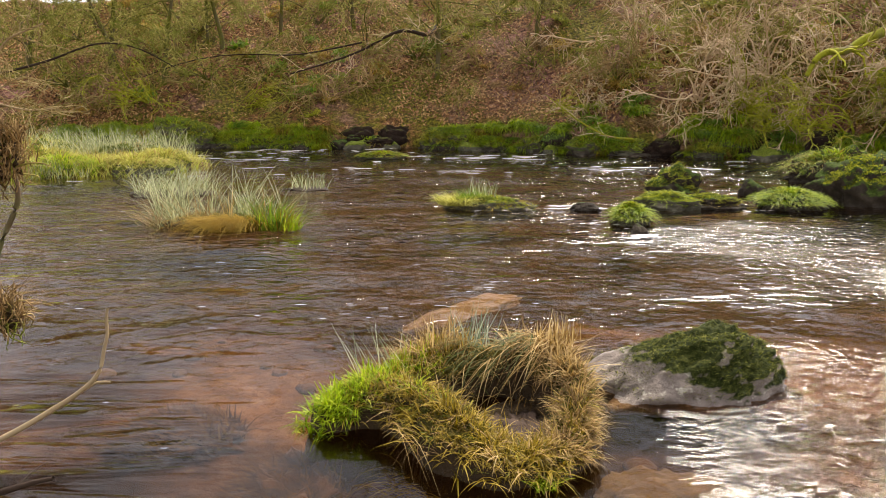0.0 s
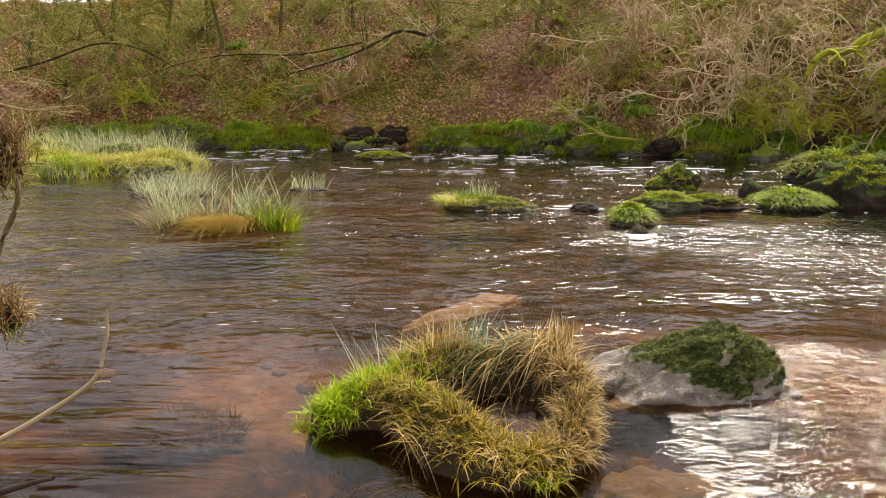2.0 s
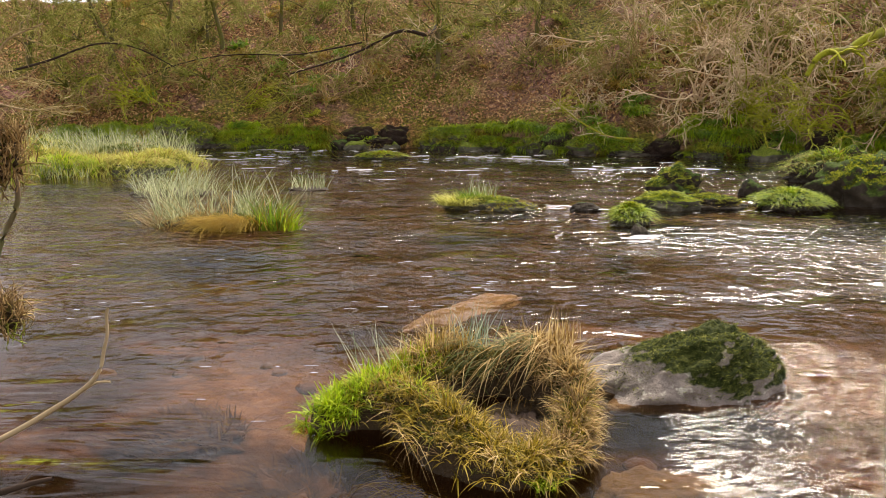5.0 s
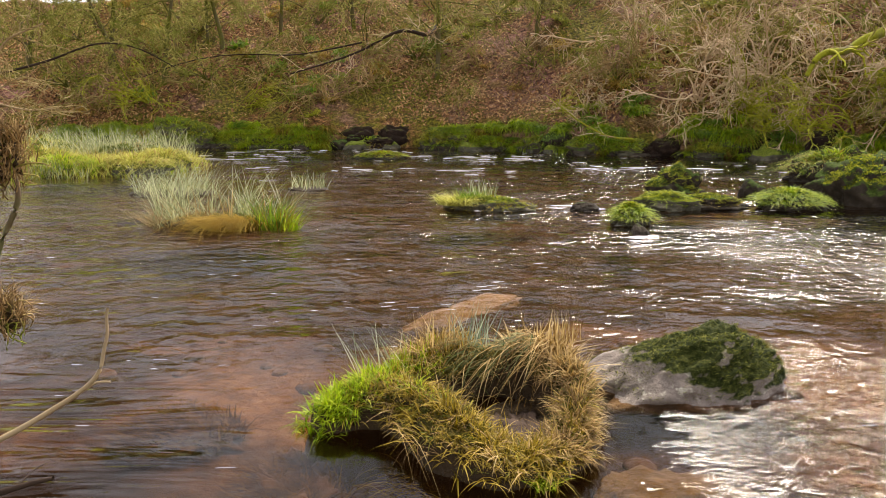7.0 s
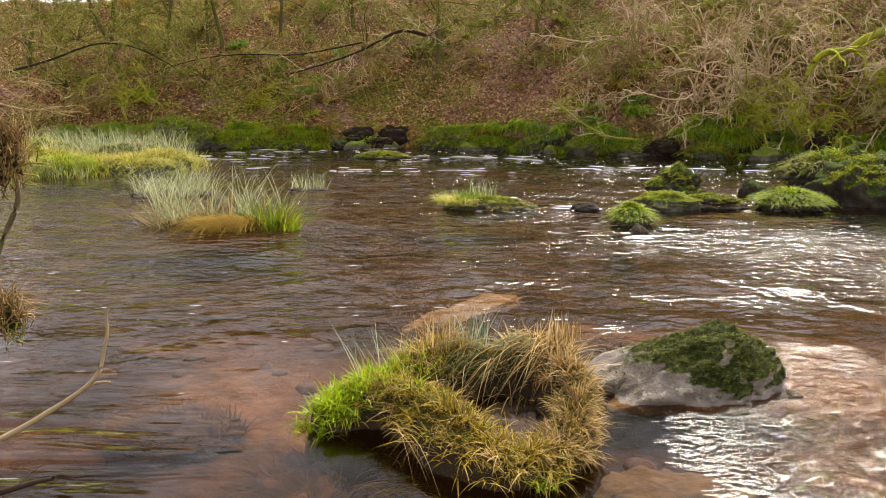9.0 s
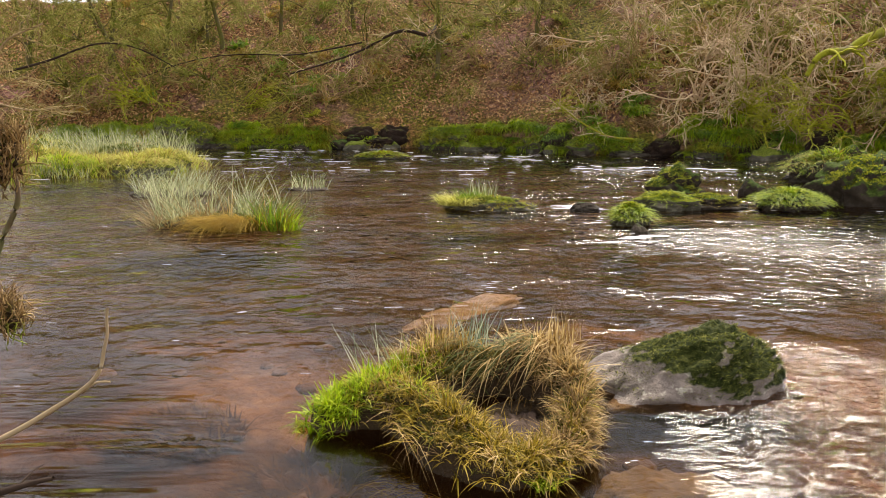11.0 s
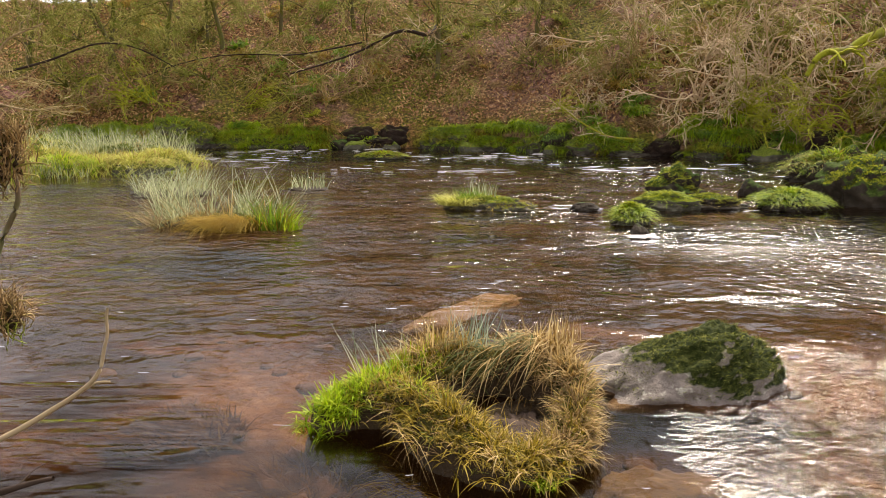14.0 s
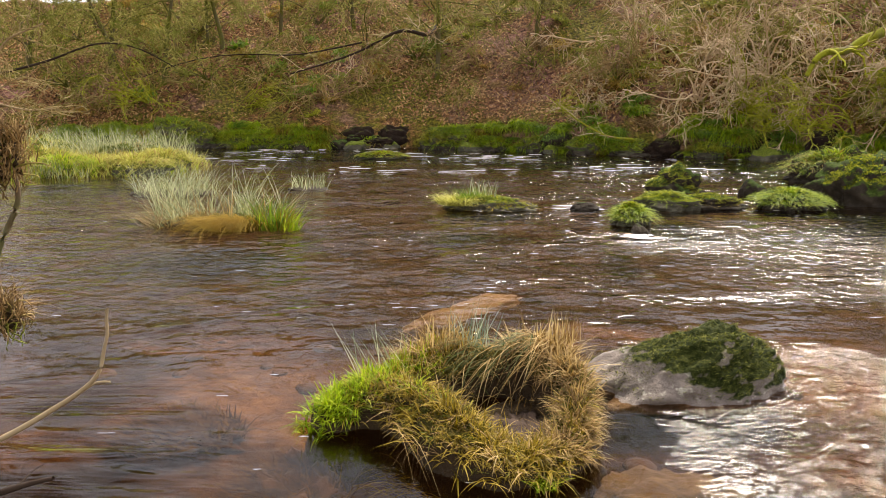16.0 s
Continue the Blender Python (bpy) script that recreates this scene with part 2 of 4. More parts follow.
ROCK = rock_material("mossy_rock", [(0.08, 0.07, 0.062), (0.23, 0.195, 0.17), (0.47, 0.40, 0.35)], [(0.008, 0.011, 0.003), (0.03, 0.04, 0.006), (0.11, 0.115, 0.03)], 0.60, 0.42, damp=1.35)
GREENROCK = rock_material("bright_moss_rock", [(0.03, 0.03, 0.02), (0.08, 0.075, 0.05), (0.16, 0.14, 0.10)], [(0.03, 0.045, 0.006), (0.11, 0.14, 0.015), (0.24, 0.28, 0.04)], 0.58, lichen=False)
DARKROCK = rock_material("dark_wet_rock", [(0.010, 0.008, 0.005), (0.032, 0.025, 0.017), (0.08, 0.065, 0.045)], [(0.02, 0.035, 0.006), (0.05, 0.08, 0.012), (0.11, 0.14, 0.03)], 0.72, lichen=False)
BEDROCK = rock_material("river_stone", [(0.03, 0.017, 0.008), (0.09, 0.05, 0.022), (0.20, 0.12, 0.055)], [(0.05, 0.05, 0.01), (0.13, 0.11, 0.03), (0.22, 0.17, 0.05)], 0.78, lichen=False)
ALGAE = rock_material("algae_stone", [(0.05, 0.032, 0.016), (0.14, 0.10, 0.035), (0.34, 0.27, 0.08)], [(0.10, 0.09, 0.02), (0.24, 0.2, 0.05), (0.38, 0.32, 0.1)], 0.5, lichen=False)
# tan colour for the lit sheen of a smooth water tongue
TONGUESHEEN = rock_material("tan_tongue_sheen", [(0.15, 0.11, 0.075), (0.29, 0.225, 0.165), (0.42, 0.34, 0.27)], [(0.12, 0.09, 0.04), (0.2, 0.14, 0.07), (0.28, 0.2, 0.1)], 0.9, lichen=False)
WEEDY = rock_material("weedy_peat", [(0.02, 0.010, 0.003), (0.07, 0.036, 0.010), (0.17, 0.095, 0.025)], [(0.03, 0.024, 0.006), (0.07, 0.05, 0.012), (0.14, 0.1, 0.03)], 0.75, lichen=False)
WETBARK = bark_material("dark_wet_bark", [(0.012, 0.008, 0.005), (0.035, 0.022, 0.014), (0.09, 0.06, 0.04)])
# near-black stone: the shade of the bank hollows is put into its colour
SHADEROCK = rock_material("shade_black_rock", [(0.006, 0.004, 0.003), (0.018, 0.011, 0.007), (0.05, 0.03, 0.018)], [(0.02, 0.02, 0.004), (0.05, 0.05, 0.01), (0.1, 0.1, 0.02)], 0.85, lichen=False)
BARK = bark_material("brown_bark", [(0.05, 0.035, 0.02), (0.13, 0.09, 0.05), (0.22, 0.165, 0.10)], [(0.04, 0.06, 0.01), (0.11, 0.14, 0.03)], 0.55)
TWIG = bark_material("brown_twig", [(0.07, 0.042, 0.018), (0.34, 0.22, 0.095), (0.80, 0.58, 0.31)], [(0.08, 0.10, 0.010), (0.34, 0.36, 0.04)], 0.48)
PALE = bark_material("pale_twig", [(0.28, 0.19, 0.10), (0.58, 0.43, 0.26), (0.80, 0.66, 0.46)], [(0.16, 0.16, 0.02), (0.36, 0.34, 0.05)], 0.56)
OLIVETWIG = bark_material("olive_twig", [(0.09, 0.085, 0.018), (0.32, 0.30, 0.06), (0.68, 0.62, 0.21)], [(0.08, 0.10, 0.01), (0.30, 0.34, 0.035)], 0.52)
OLDMOSS = bark_material("old_moss_bark", [(0.05, 0.04, 0.02), (0.12, 0.10, 0.05), (0.2, 0.16, 0.08)], [(0.04, 0.05, 0.006), (0.12, 0.125, 0.015), (0.24, 0.23, 0.03)], 0.45)
MOSSTWIG = bark_material("mossy_twig", [(0.12, 0.10, 0.03), (0.28, 0.24, 0.06), (0.46, 0.38, 0.14)], [(0.12, 0.13, 0.008), (0.38, 0.39, 0.02), (0.64, 0.61, 0.08)], 0.45)
DRYBARK = bark_material("dry_bark", [(0.15, 0.105, 0.06), (0.36, 0.27, 0.15), (0.60, 0.48, 0.30)])
STRAWTWIG = bark_material("dry_twig", [(0.12, 0.085, 0.035), (0.29, 0.22, 0.09), (0.47, 0.39, 0.19)])
MOSSBARK = bark_material("moss_covered_bark", [(0.07, 0.06, 0.03), (0.15, 0.13, 0.06), (0.24, 0.2, 0.1)], [(0.08, 0.09, 0.006), (0.24, 0.25, 0.012), (0.42, 0.40, 0.03)], 0.40)


# ---- mesh tools ----
def mesh_of(name, verts, faces, material, smooth=False):
    me = bpy.data.meshes.new(name)
    verts = np.asarray(verts, dtype=np.float32).reshape(-1, 3)
    me.vertices.add(len(verts))
    me.vertices.foreach_set("co", verts.ravel())
    groups = [np.asarray(f, dtype=np.int32) for f in faces if len(f)]
    loops = np.concatenate([g.ravel() for g in groups])
    sizes = np.concatenate([np.full(len(g), g.shape[1], dtype=np.int32) for g in groups])
    me.loops.add(len(loops))
    me.loops.foreach_set("vertex_index", loops)
    me.polygons.add(len(sizes))
    me.polygons.foreach_set("loop_start", np.concatenate([[0], np.cumsum(sizes)[:-1]]).astype(np.int32))
    me.polygons.foreach_set("loop_total", sizes)
    if smooth:
        me.polygons.foreach_set("use_smooth", np.ones(len(sizes), dtype=bool))
    me.update(calc_edges=True)
    me.materials.append(material)
    return me


def thing(name, at, label, category, group="", kind=""):
    ob = new(name)
    ob.empty_display_size = 0.1
    ob.location = at
    return tagged(ob, label, category, group, kind)


def part(name, me, parent, label=""):
    """Links a mesh, given in its thing's space, as one part."""
    ob = new(name, me)
    ob.parent = parent
    return tagged(ob, label)


def blades(name, material, roots, az, h, w, lean=0.2, droop=0.3, steps=3, fall=None):
    """Grass: each blade is a tapered strip that leans towards az and hangs over by droop."""
    n = len(roots)
    az, h, w = (np.broadcast_to(a, n) for a in (az, h, w))
    lean, droop = np.broadcast_to(lean, n), np.broadcast_to(droop, n)
    t = np.linspace(0, 1, steps + 1)[None, :]
    out = np.stack([np.cos(az), np.sin(az), 0 * az], 1)
    face = az + RNG.uniform(-0.9, 0.9, n)
    side = np.stack([-np.sin(face), np.cos(face), 0 * az], 1)
    run = h[:, None] * (lean[:, None] * t + droop[:, None] * t ** 2)
    fall = np.broadcast_to(0.75 * droop if fall is None else fall, n)
    rise = h[:, None] * (t - fall[:, None] * t ** 2.2)
    mid = roots[:, None, :] + out[:, None, :] * run[:, :, None]
    mid[:, :, 2] += rise
    half = 0.5 * w[:, None] * (1 - t ** 1.6 * 0.97)
    a = mid - side[:, None, :] * half[:, :, None]
    b = mid + side[:, None, :] * half[:, :, None]
    verts = np.stack([a, b], 2).reshape(n, -1, 3)
    k = 2 * (steps + 1)
    base = (np.arange(n) * k)[:, None, None]
    quad = np.array([[2 * i, 2 * i + 1, 2 * i + 3, 2 * i + 2] for i in range(steps)])[None]
    return mesh_of(name, verts, [(base + quad).reshape(-1, 4)], material)


def clumped(p, a, per, spread, turn):
    """Roots and ways drawn together into tufts of about per blades."""
    n = len(p)
    c = RNG.integers(0, max(1, n // per), n)
    return p[c] + RNG.normal(0, spread, (n, 3)) * np.array([1, 1, 0.3]), a[c] + RNG.normal(0, turn, n), c


def grow(starts, dirs, lengths, steps, wiggle, pull):
    """Branches marched from their starts; pull bends them up (+) or down (-)."""
    n = len(starts)
    lengths = np.broadcast_to(lengths, n)
    pts = np.zeros((n, steps + 1, 3))
    pts[:, 0] = starts
    d = dirs / np.linalg.norm(dirs, axis=1, keepdims=True)
    for i in range(steps):
        d = d + RNG.normal(0, wiggle, (n, 3)) + np.array([0, 0, pull])
        d /= np.linalg.norm(d, axis=1, keepdims=True)
        pts[:, i + 1] = pts[:, i] + d * (lengths / steps)[:, None]
    return pts


def offshoots(pts, each, low, spread, up=0.0):
    """Starts and directions of side branches along each parent."""
    n, k, _ = pts.shape
    par = np.repeat(np.arange(n), each)
    s = RNG.uniform(low, 0.98, len(par)) * (k - 1)
    i = np.minimum(s.astype(int), k - 2)
    f = (s - i)[:, None]
    start = pts[par, i] * (1 - f) + pts[par, i + 1] * f
    d = pts[par, i + 1] - pts[par, i]
    d /= np.linalg.norm(d, axis=1, keepdims=True) + 1e-9
    d = d + RNG.normal(0, spread, d.shape) + np.array([0, 0, up])
    return start, d, s / (k - 1)


def tubes(name, material, sets, sides=4):
    """One mesh of round tapered branches; sets: (points, radius at foot, radius at tip)."""
    allv, allf, off = [], [], 0
    for pts, r0, r1 in sets:
        n, k, _ = pts.shape
        d = np.gradient(pts, axis=1)
        d /= np.linalg.norm(d, axis=2, keepdims=True) + 1e-9
        ref = np.where(np.abs(d[..., 2:3]) > 0.9, np.array([1.0, 0, 0]), np.array([0, 0, 1.0]))
        u = np.cross(d, ref)
        u /= np.linalg.norm(u, axis=2, keepdims=True) + 1e-9
        v = np.cross(d, u)
        r0a = np.broadcast_to(r0, n)[:, None]
        r = r0a + (np.broadcast_to(r1, n)[:, None] - r0a) * np.linspace(0, 1, k)[None]
        ang = np.arange(sides) * 2 * math.pi / sides
        ring = pts[:, :, None] + r[:, :, None, None] * (u[:, :, None] * np.cos(ang)[:, None] + v[:, :, None] * np.sin(ang)[:, None])
        allv.append(ring.reshape(-1, 3))
        j = np.arange(sides)
        cell = np.stack([j, (j + 1) % sides, (j + 1) % sides + sides, j + sides], 1)
        seg = (np.arange(k - 1) * sides)[:, None, None] + cell[None]
        f = (np.arange(n) * k * sides)[:, None, None, None] + seg[None]
        allf.append(f.reshape(-1, 4) + off)
        off += n * k * sides
    return mesh_of(name, np.concatenate(allv), [np.concatenate(allf)], material, smooth=True)


def lump(name, material, rx, ry, rz, rough=0.18, scale=1.6, seed=0, detail=4, flat=0.35, skew=0.0, flare=0.0):
    """A boulder or hummock: a broken, noisy ball cut off flat below."""
    bm = bmesh.new()
    bmesh.ops.create_icosphere(bm, subdivisions=detail, radius=1.0)
    off = Vector((seed * 7.3, seed * 3.1, seed * 5.7))
    for v in bm.verts:
        p = v.co.copy()
        q = p * scale + off
        k = 1 + rough * (noise.noise(q) + 0.5 * noise.noise(q * 2.3) + 0.28 * noise.noise(q * 5.1) + 0.14 * noise.noise(q * 11))
        facet = noise.cell(q * 0.9) * rough * 0.06
        p *= k + facet
        wide = 1 + flare * (1 - min(max(p.z, 0), 1)) ** 1.4
        p.x, p.y = p.x * wide + skew * max(p.z, 0), p.y * wide
        v.co = Vector((p.x * rx, p.y * ry, max(p.z, -flat) * rz))
    me = bpy.data.meshes.new(name)
    bm.to_mesh(me)
    bm.free()
    me.polygons.foreach_set("use_smooth", np.ones(len(me.polygons), dtype=bool))
    me.materials.append(material)
    return me


def moss_coat(name, me, material, n, h, least=0.25, patch=3.0, keep=0.0):
    """Tiny upright shoots on the upper faces of a rock, in patches."""
    co = np.zeros(len(me.vertices) * 3, dtype=np.float32)
    no = np.zeros_like(co)
    me.vertices.foreach_get("co", co)
    me.vertices.foreach_get("normal", no)
    co, no = co.reshape(-1, 3), no.reshape(-1, 3)
    ok = np.where((no[:, 2] > least) & (waver(co[:, 0] * patch, co[:, 1] * patch + co[:, 2] * 2, 2.0, 0.8) > keep) & (co[:, 2] > 0.05))[0]
    if not len(ok):
        ok = np.arange(len(co))
    i = RNG.choice(ok, n)
    size = np.abs(co).max() * 0.03
    p = co[i] + RNG.normal(0, size, (n, 3)) * (1 - np.abs(no[i])) - no[i] * 0.004
    a = np.arctan2(no[i, 1], no[i, 0]) + RNG.normal(0, 0.8, n)
    return blades(name, material, p, a, RNG.uniform(0.5, 1.4, n) * h, h * 0.35, (1.2 - no[i, 2]) * 1.2 + RNG.normal(0, 0.3, n), 0.5, 2)


def in_ellipse(n, cx, cy, rx, ry):
    a, r = RNG.uniform(0, 2 * math.pi, n), np.sqrt(RNG.uniform(0, 1, n))
    return np.stack([cx + rx * r * np.cos(a), cy + ry * r * np.sin(a), np.zeros(n)], 1)


def waver(x, y, s, seed=0.0):
    """Smooth cheap relief made of crossed waves, about -1 to 1."""
    return (np.sin(x * s + 1.7 * np.sin(y * s * 0.7 + seed) + seed) + np.sin(y * s * 1.3 + 1.3 * np.sin(x * s * 0.9 - seed) + 2 * seed)
            + 0.6 * np.sin((x + y) * s * 2.1 + 1.9 * seed) + 0.4 * np.sin((x - y) * s * 3.7 + seed)) / 3


# ---- the ground: river bed, far hillside, near bank, one sheet ----
BANK_X = [-90, -40, -15, -7.7, -3.4, -0.8, 3.7, 6.5, 9.5, 11.0, 16, 40, 90]
BANK_Y = [30, 26, 23.2, 23.4, 23.0, 22.8, 20.9, 19.3, 18.7, 17.2, 15.8, 13, 12]


def bank_line(x):
    return np.interp(x, BANK_X, BANK_Y)


def smooth(v, a, b):
    t = np.clip((v - a) / (b - a), 0, 1)
    return t * t * (3 - 2 * t)


def ground_height(x, y):
    u = y - bank_line(x) - 0.25 * waver(x, y, 1.1, 2.0)
    bed = -0.22 - 0.20 * smooth(y, 3.5, 8.0) + 0.05 * waver(x, y, 1.6, 0.4) + 0.02 * waver(x, y, 5.0, 1.4)
    hill = 0.50 + 0.30 * smooth(u, 0.0, 0.6) + 0.66 * np.clip(u - 0.4, 0, 11 - 3.6 * smooth(-x, 7, 15)) + 0.06 * np.clip(u - 11.4, 0, 200) + 0.16 * waver(x, y, 0.8, 3.0) + 0.05 * waver(x, y, 3.1, 1.0)
    z = bed + (hill - bed) * smooth(u, -0.35, 0.10)
    near = 0.7 + 3.6 * smooth(-x, 2.4, 3.6) - y
    shore = 0.35 + 0.1 * waver(x, y, 1.0) + 0.12 * np.clip(near - 1, 0, 30)
    z = z + (shore - z) * smooth(near, 0.0, 0.7)
    spit = 1 - np.sqrt(((x + 10.2) / 4.6) ** 2 + ((y - 15.8) / 2.7) ** 2) + 0.08 * waver(x, y, 1.9, 1.0)
    z = np.maximum(z, np.where(spit > -0.3, 0.16 + 0.05 * waver(x, y, 2.2) - 0.5 * (1 - smooth(spit, -0.15, 0.12)), -9))
    return z


def axis(inner0, inner1, step, outer0, outer1, rate=1.12):
    mid = list(np.arange(inner0, inner1, step))
    lo, hi, s = [], [], step
    v, s = inner0, step
    while v > outer0:
        s *= rate
        v -= s
        lo.append(v)
    v, s = mid[-1], step
    while v < outer1:
        s *= rate
        v += s
        hi.append(v)
    return np.array(lo[::-1] + mid + hi)


def sheet(name, xs, ys, height, material):
    gx, gy = np.meshgrid(xs, ys)
    verts = np.stack([gx, gy, height(gx, gy)], 2).reshape(-1, 3)
    nx, ny = len(xs), len(ys)
    i = np.arange(nx - 1)[None, :] + (np.arange(ny - 1) * nx)[:, None]
    f = np.stack([i, i + 1, i + 1 + nx, i + nx], 2).reshape(-1, 4)
    return mesh_of(name, verts, [f], material, smooth=True)


ground = new("ground", sheet("ground", axis(-17, 17, 0.16, -300, 300), axis(1.0, 31, 0.12, -200, 400), ground_height, GROUND))
tagged(ground, "brown sandy river bed rising to a steep leaf-covered hillside", "ground", kind="structure")


# ---- the river: one rippled sheet that slides downstream ----
def ripples(x, y):
    return 0.010 * waver(x * 0.6, y, 3.3, 0.7) * smooth(y, 2.5, 5.0) + 0.004 * waver(x * 0.7, y, 9.0, 1.9)


FLOW = -0.7
river = new("water", sheet("water", axis(-14, 28, 0.13, -300, 300), axis(1.6, 23, 0.11, -2, 60), ripples, WATER))
river.visible_shadow = False
tagged(river, "fast shallow peat-brown river water with ripples and sky glints", "water", kind="structure")


# ---- near water: grass tussock ----
RING = np.array([(-0.50, 3.04, 0.13, 0.12), (-0.38, 3.12, 0.14, 0.15), (-0.22, 3.28, 0.16, 0.18), (-0.02, 3.44, 0.16, 0.24), (0.20, 3.46, 0.14, 0.19), (0.42, 3.44, 0.15, 0.25),
                 (0.58, 3.32, 0.13, 0.28), (0.63, 3.06, 0.09, 0.24), (0.60, 2.86, 0.085, 0.17), (0.55, 2.68, 0.09, 0.11), (0.42, 2.56, 0.09, 0.08), (0.24, 2.56, 0.13, 0.11),
                 (0.06, 2.70, 0.16, 0.17), (-0.08, 2.92, 0.13, 0.22), (-0.24, 3.05, 0.11, 0.19), (-0.42, 3.07, 0.12, 0.14)])


def ring_samples(k=8):
    nxt = np.roll(RING, -1, 0)[:-1]
    return np.concatenate([RING[:-1] + (nxt - RING[:-1]) * s for s in np.linspace(0, 1, k, endpoint=False)])


RINGS = ring_samples()


def tussock_height(x, y):
    d = np.hypot(np.asarray(x)[..., None] - RINGS[:, 0], np.asarray(y)[..., None] - RINGS[:, 1]) / (RINGS[:, 2] * 1.08)
    z = (RINGS[:, 3] * np.sqrt(np.clip(1 - d ** 2, 0, 1)) - 0.6 * np.clip(d - 0.97, 0, 1)).max(-1)
    z = z + 0.018 * waver(x, y, 14.0, 0.3) + 0.008 * waver(x, y, 37.0, 1.2)
    mud = 0.015 - 1.2 * np.clip(np.hypot((x - 0.42) / 0.34, (y - 2.92) / 0.38) - 0.85, 0, 1) + 0.012 * waver(x, y, 25.0)
    return np.maximum(z, mud)


def near_tussock():
    base = Vector((0.1, 2.95, 0.0))
    b = np.array(base)
    ob = thing("grass_tussock", base, "ring-shaped tussock of green and straw-coloured grass in shallow water", "grass")
    part("turf", sheet("turf", np.arange(-1.0, 0.95, 0.018) - b[0], np.arange(2.25, 3.75, 0.018) - b[1],
                       lambda x, y: np.maximum(tussock_height(x + b[0], y + b[1]), -0.5), TURF), ob, "brown peat and moss turf")

    def ridge(n, lo, hi, widen=1.0):
        """Roots on the ring between two stations, with the way outwards from its crest."""
        s = RNG.uniform(lo, hi, n)
        i = s.astype(int) % len(RING)
        f = (s - s.astype(int))[:, None]
        c = RING[i] * (1 - f) + RING[(i + 1) % len(RING)] * f
        a = RNG.uniform(0, 2 * math.pi, n)
        r = np.sqrt(RNG.uniform(0, 1, n)) * c[:, 2] * widen
        x, y = c[:, 0] + r * np.cos(a), c[:, 1] + r * np.sin(a)
        z = np.maximum(tussock_height(x, y), 0.0) - 0.01
        return np.stack([x, y, z], 1) - b, a, r / c[:, 2]

    def tuft(name, mat, n, lo, hi, h, w, lean, droop, label, widen=1.0):
        p, a, e = ridge(n, lo, hi, widen)
        p, a, c = clumped(p, a + RNG.normal(0, 0.9, n), 9, 0.013, 0.8)
        tall = RNG.uniform(0.5, 1.3, n)[c]
        sweep = RNG.normal(0, 0.25, n)[c]
        tagged(part(name, blades(name, mat, p, a, RNG.uniform(0.6, 1.3, n) * h * tall, w * RNG.uniform(0.6, 1.4, n),
                                 lean * (0.3 + e[c]) + sweep + RNG.normal(0, 0.4, n), np.clip(droop * (0.2 + 0.7 * e[c]), 0, 1.0), 4, 0.1 + 0.8 * e[c] + RNG.normal(0, 0.4, n)), ob, label), kind="stuff")

    tuft("fresh_grass", GREEN, 2000, -0.7, 1.5, 0.068, 0.0085, 0.8, 0.35, "fresh bright green grass", 1.04)
    tuft("fresh_grass", GREEN, 1100, 1.5, 2.7, 0.06, 0.0065, 0.5, 0.3, "fresh bright green grass", 0.8)
    tuft("olive_grass", OLIVE, 4200, 10.6, 15.2, 0.038, 0.0075, 0.8, 0.6, "matted olive-yellow moss and grass", 1.04)
    tuft("dark_moss", ROCKMOSS, 4500, 6.5, 15.2, 0.030, 0.006, 0.8, 0.6, "dark damp moss", 1.06)
    tuft("fresh_grass", GREEN, 450, 12.6, 15.2, 0.05, 0.005, 0.8, 0.6, "thin green grass among moss", 1.02)
    tuft("olive_grass", OLIVE, 1500, 1.4, 4.2, 0.06, 0.0075, 0.6, 0.6, "matted olive-yellow moss and grass")
    tuft("olive_grass", OLIVE, 1300, 7.6, 10.8, 0.045, 0.0075, 0.8, 0.6, "matted olive-yellow moss and grass", 1.04)
    tuft("straw", STRAW, 700, 2.6, 3.5, 0.13, 0.006, 0.5, 0.3, "dry straw-coloured grass")
    tuft("straw", STRAW, 800, 4.3, 7.0, 0.10, 0.008, 0.9, 0.7, "dry straw-coloured grass", 0.9)
    tuft("straw", STRAW, 1100, 6.8, 10.0, 0.045, 0.0072, 0.9, 0.9, "dry straw-coloured grass")
    tuft("drooping_grass", OLIVE, 1500, 9.8, 13.4, 0.072, 0.007, 0.7, 0.6, "olive grass hanging to the water", 1.16)
    tuft("drooping_grass", STRAW, 700, 6.6, 11.0, 0.08, 0.007, 0.5, 0.5, "straw hanging to the water", 1.12)
    tuft("dead_brown_grass", DEBRIS, 1900, 6.2, 9.8, 0.045, 0.0075, 0.8, 0.8, "dead brown grass", 1.06)
    tuft("dead_brown_grass", DEBRIS, 900, 11.5, 14.5, 0.045, 0.005, 0.8, 0.8, "dead brown grass", 1.06)
    hollow = part("mud", lump("mud", MUD, 0.24, 0.24, 0.05, 0.6, 4.5, 6, 5), ob, "bare brown mud in the hollow")
    hollow.location = (0.27, -0.16, 0.005)
    # long leaves that hang from the back ridge over the hollow
    n = 80
    p = np.stack([RNG.uniform(0.12, 0.52, n), RNG.uniform(3.30, 3.46, n), np.zeros(n)], 1)
    p[:, 2] = tussock_height(p[:, 0], p[:, 1])
    part("hanging_foliage", blades("hanging_foliage", BLUERUSH, p - b, RNG.normal(-2.65, 0.35, n), RNG.uniform(0.18, 0.38, n), 0.008, RNG.uniform(0.2, 0.6, n), RNG.uniform(0.7, 1.0, n), 6, RNG.uniform(1.0, 1.7, n)), ob, "long dark green leaves hanging over the hollow")
    n = 90
    p = np.stack([RNG.uniform(0.25, 0.64, n), RNG.uniform(3.22, 3.42, n), np.zeros(n)], 1)
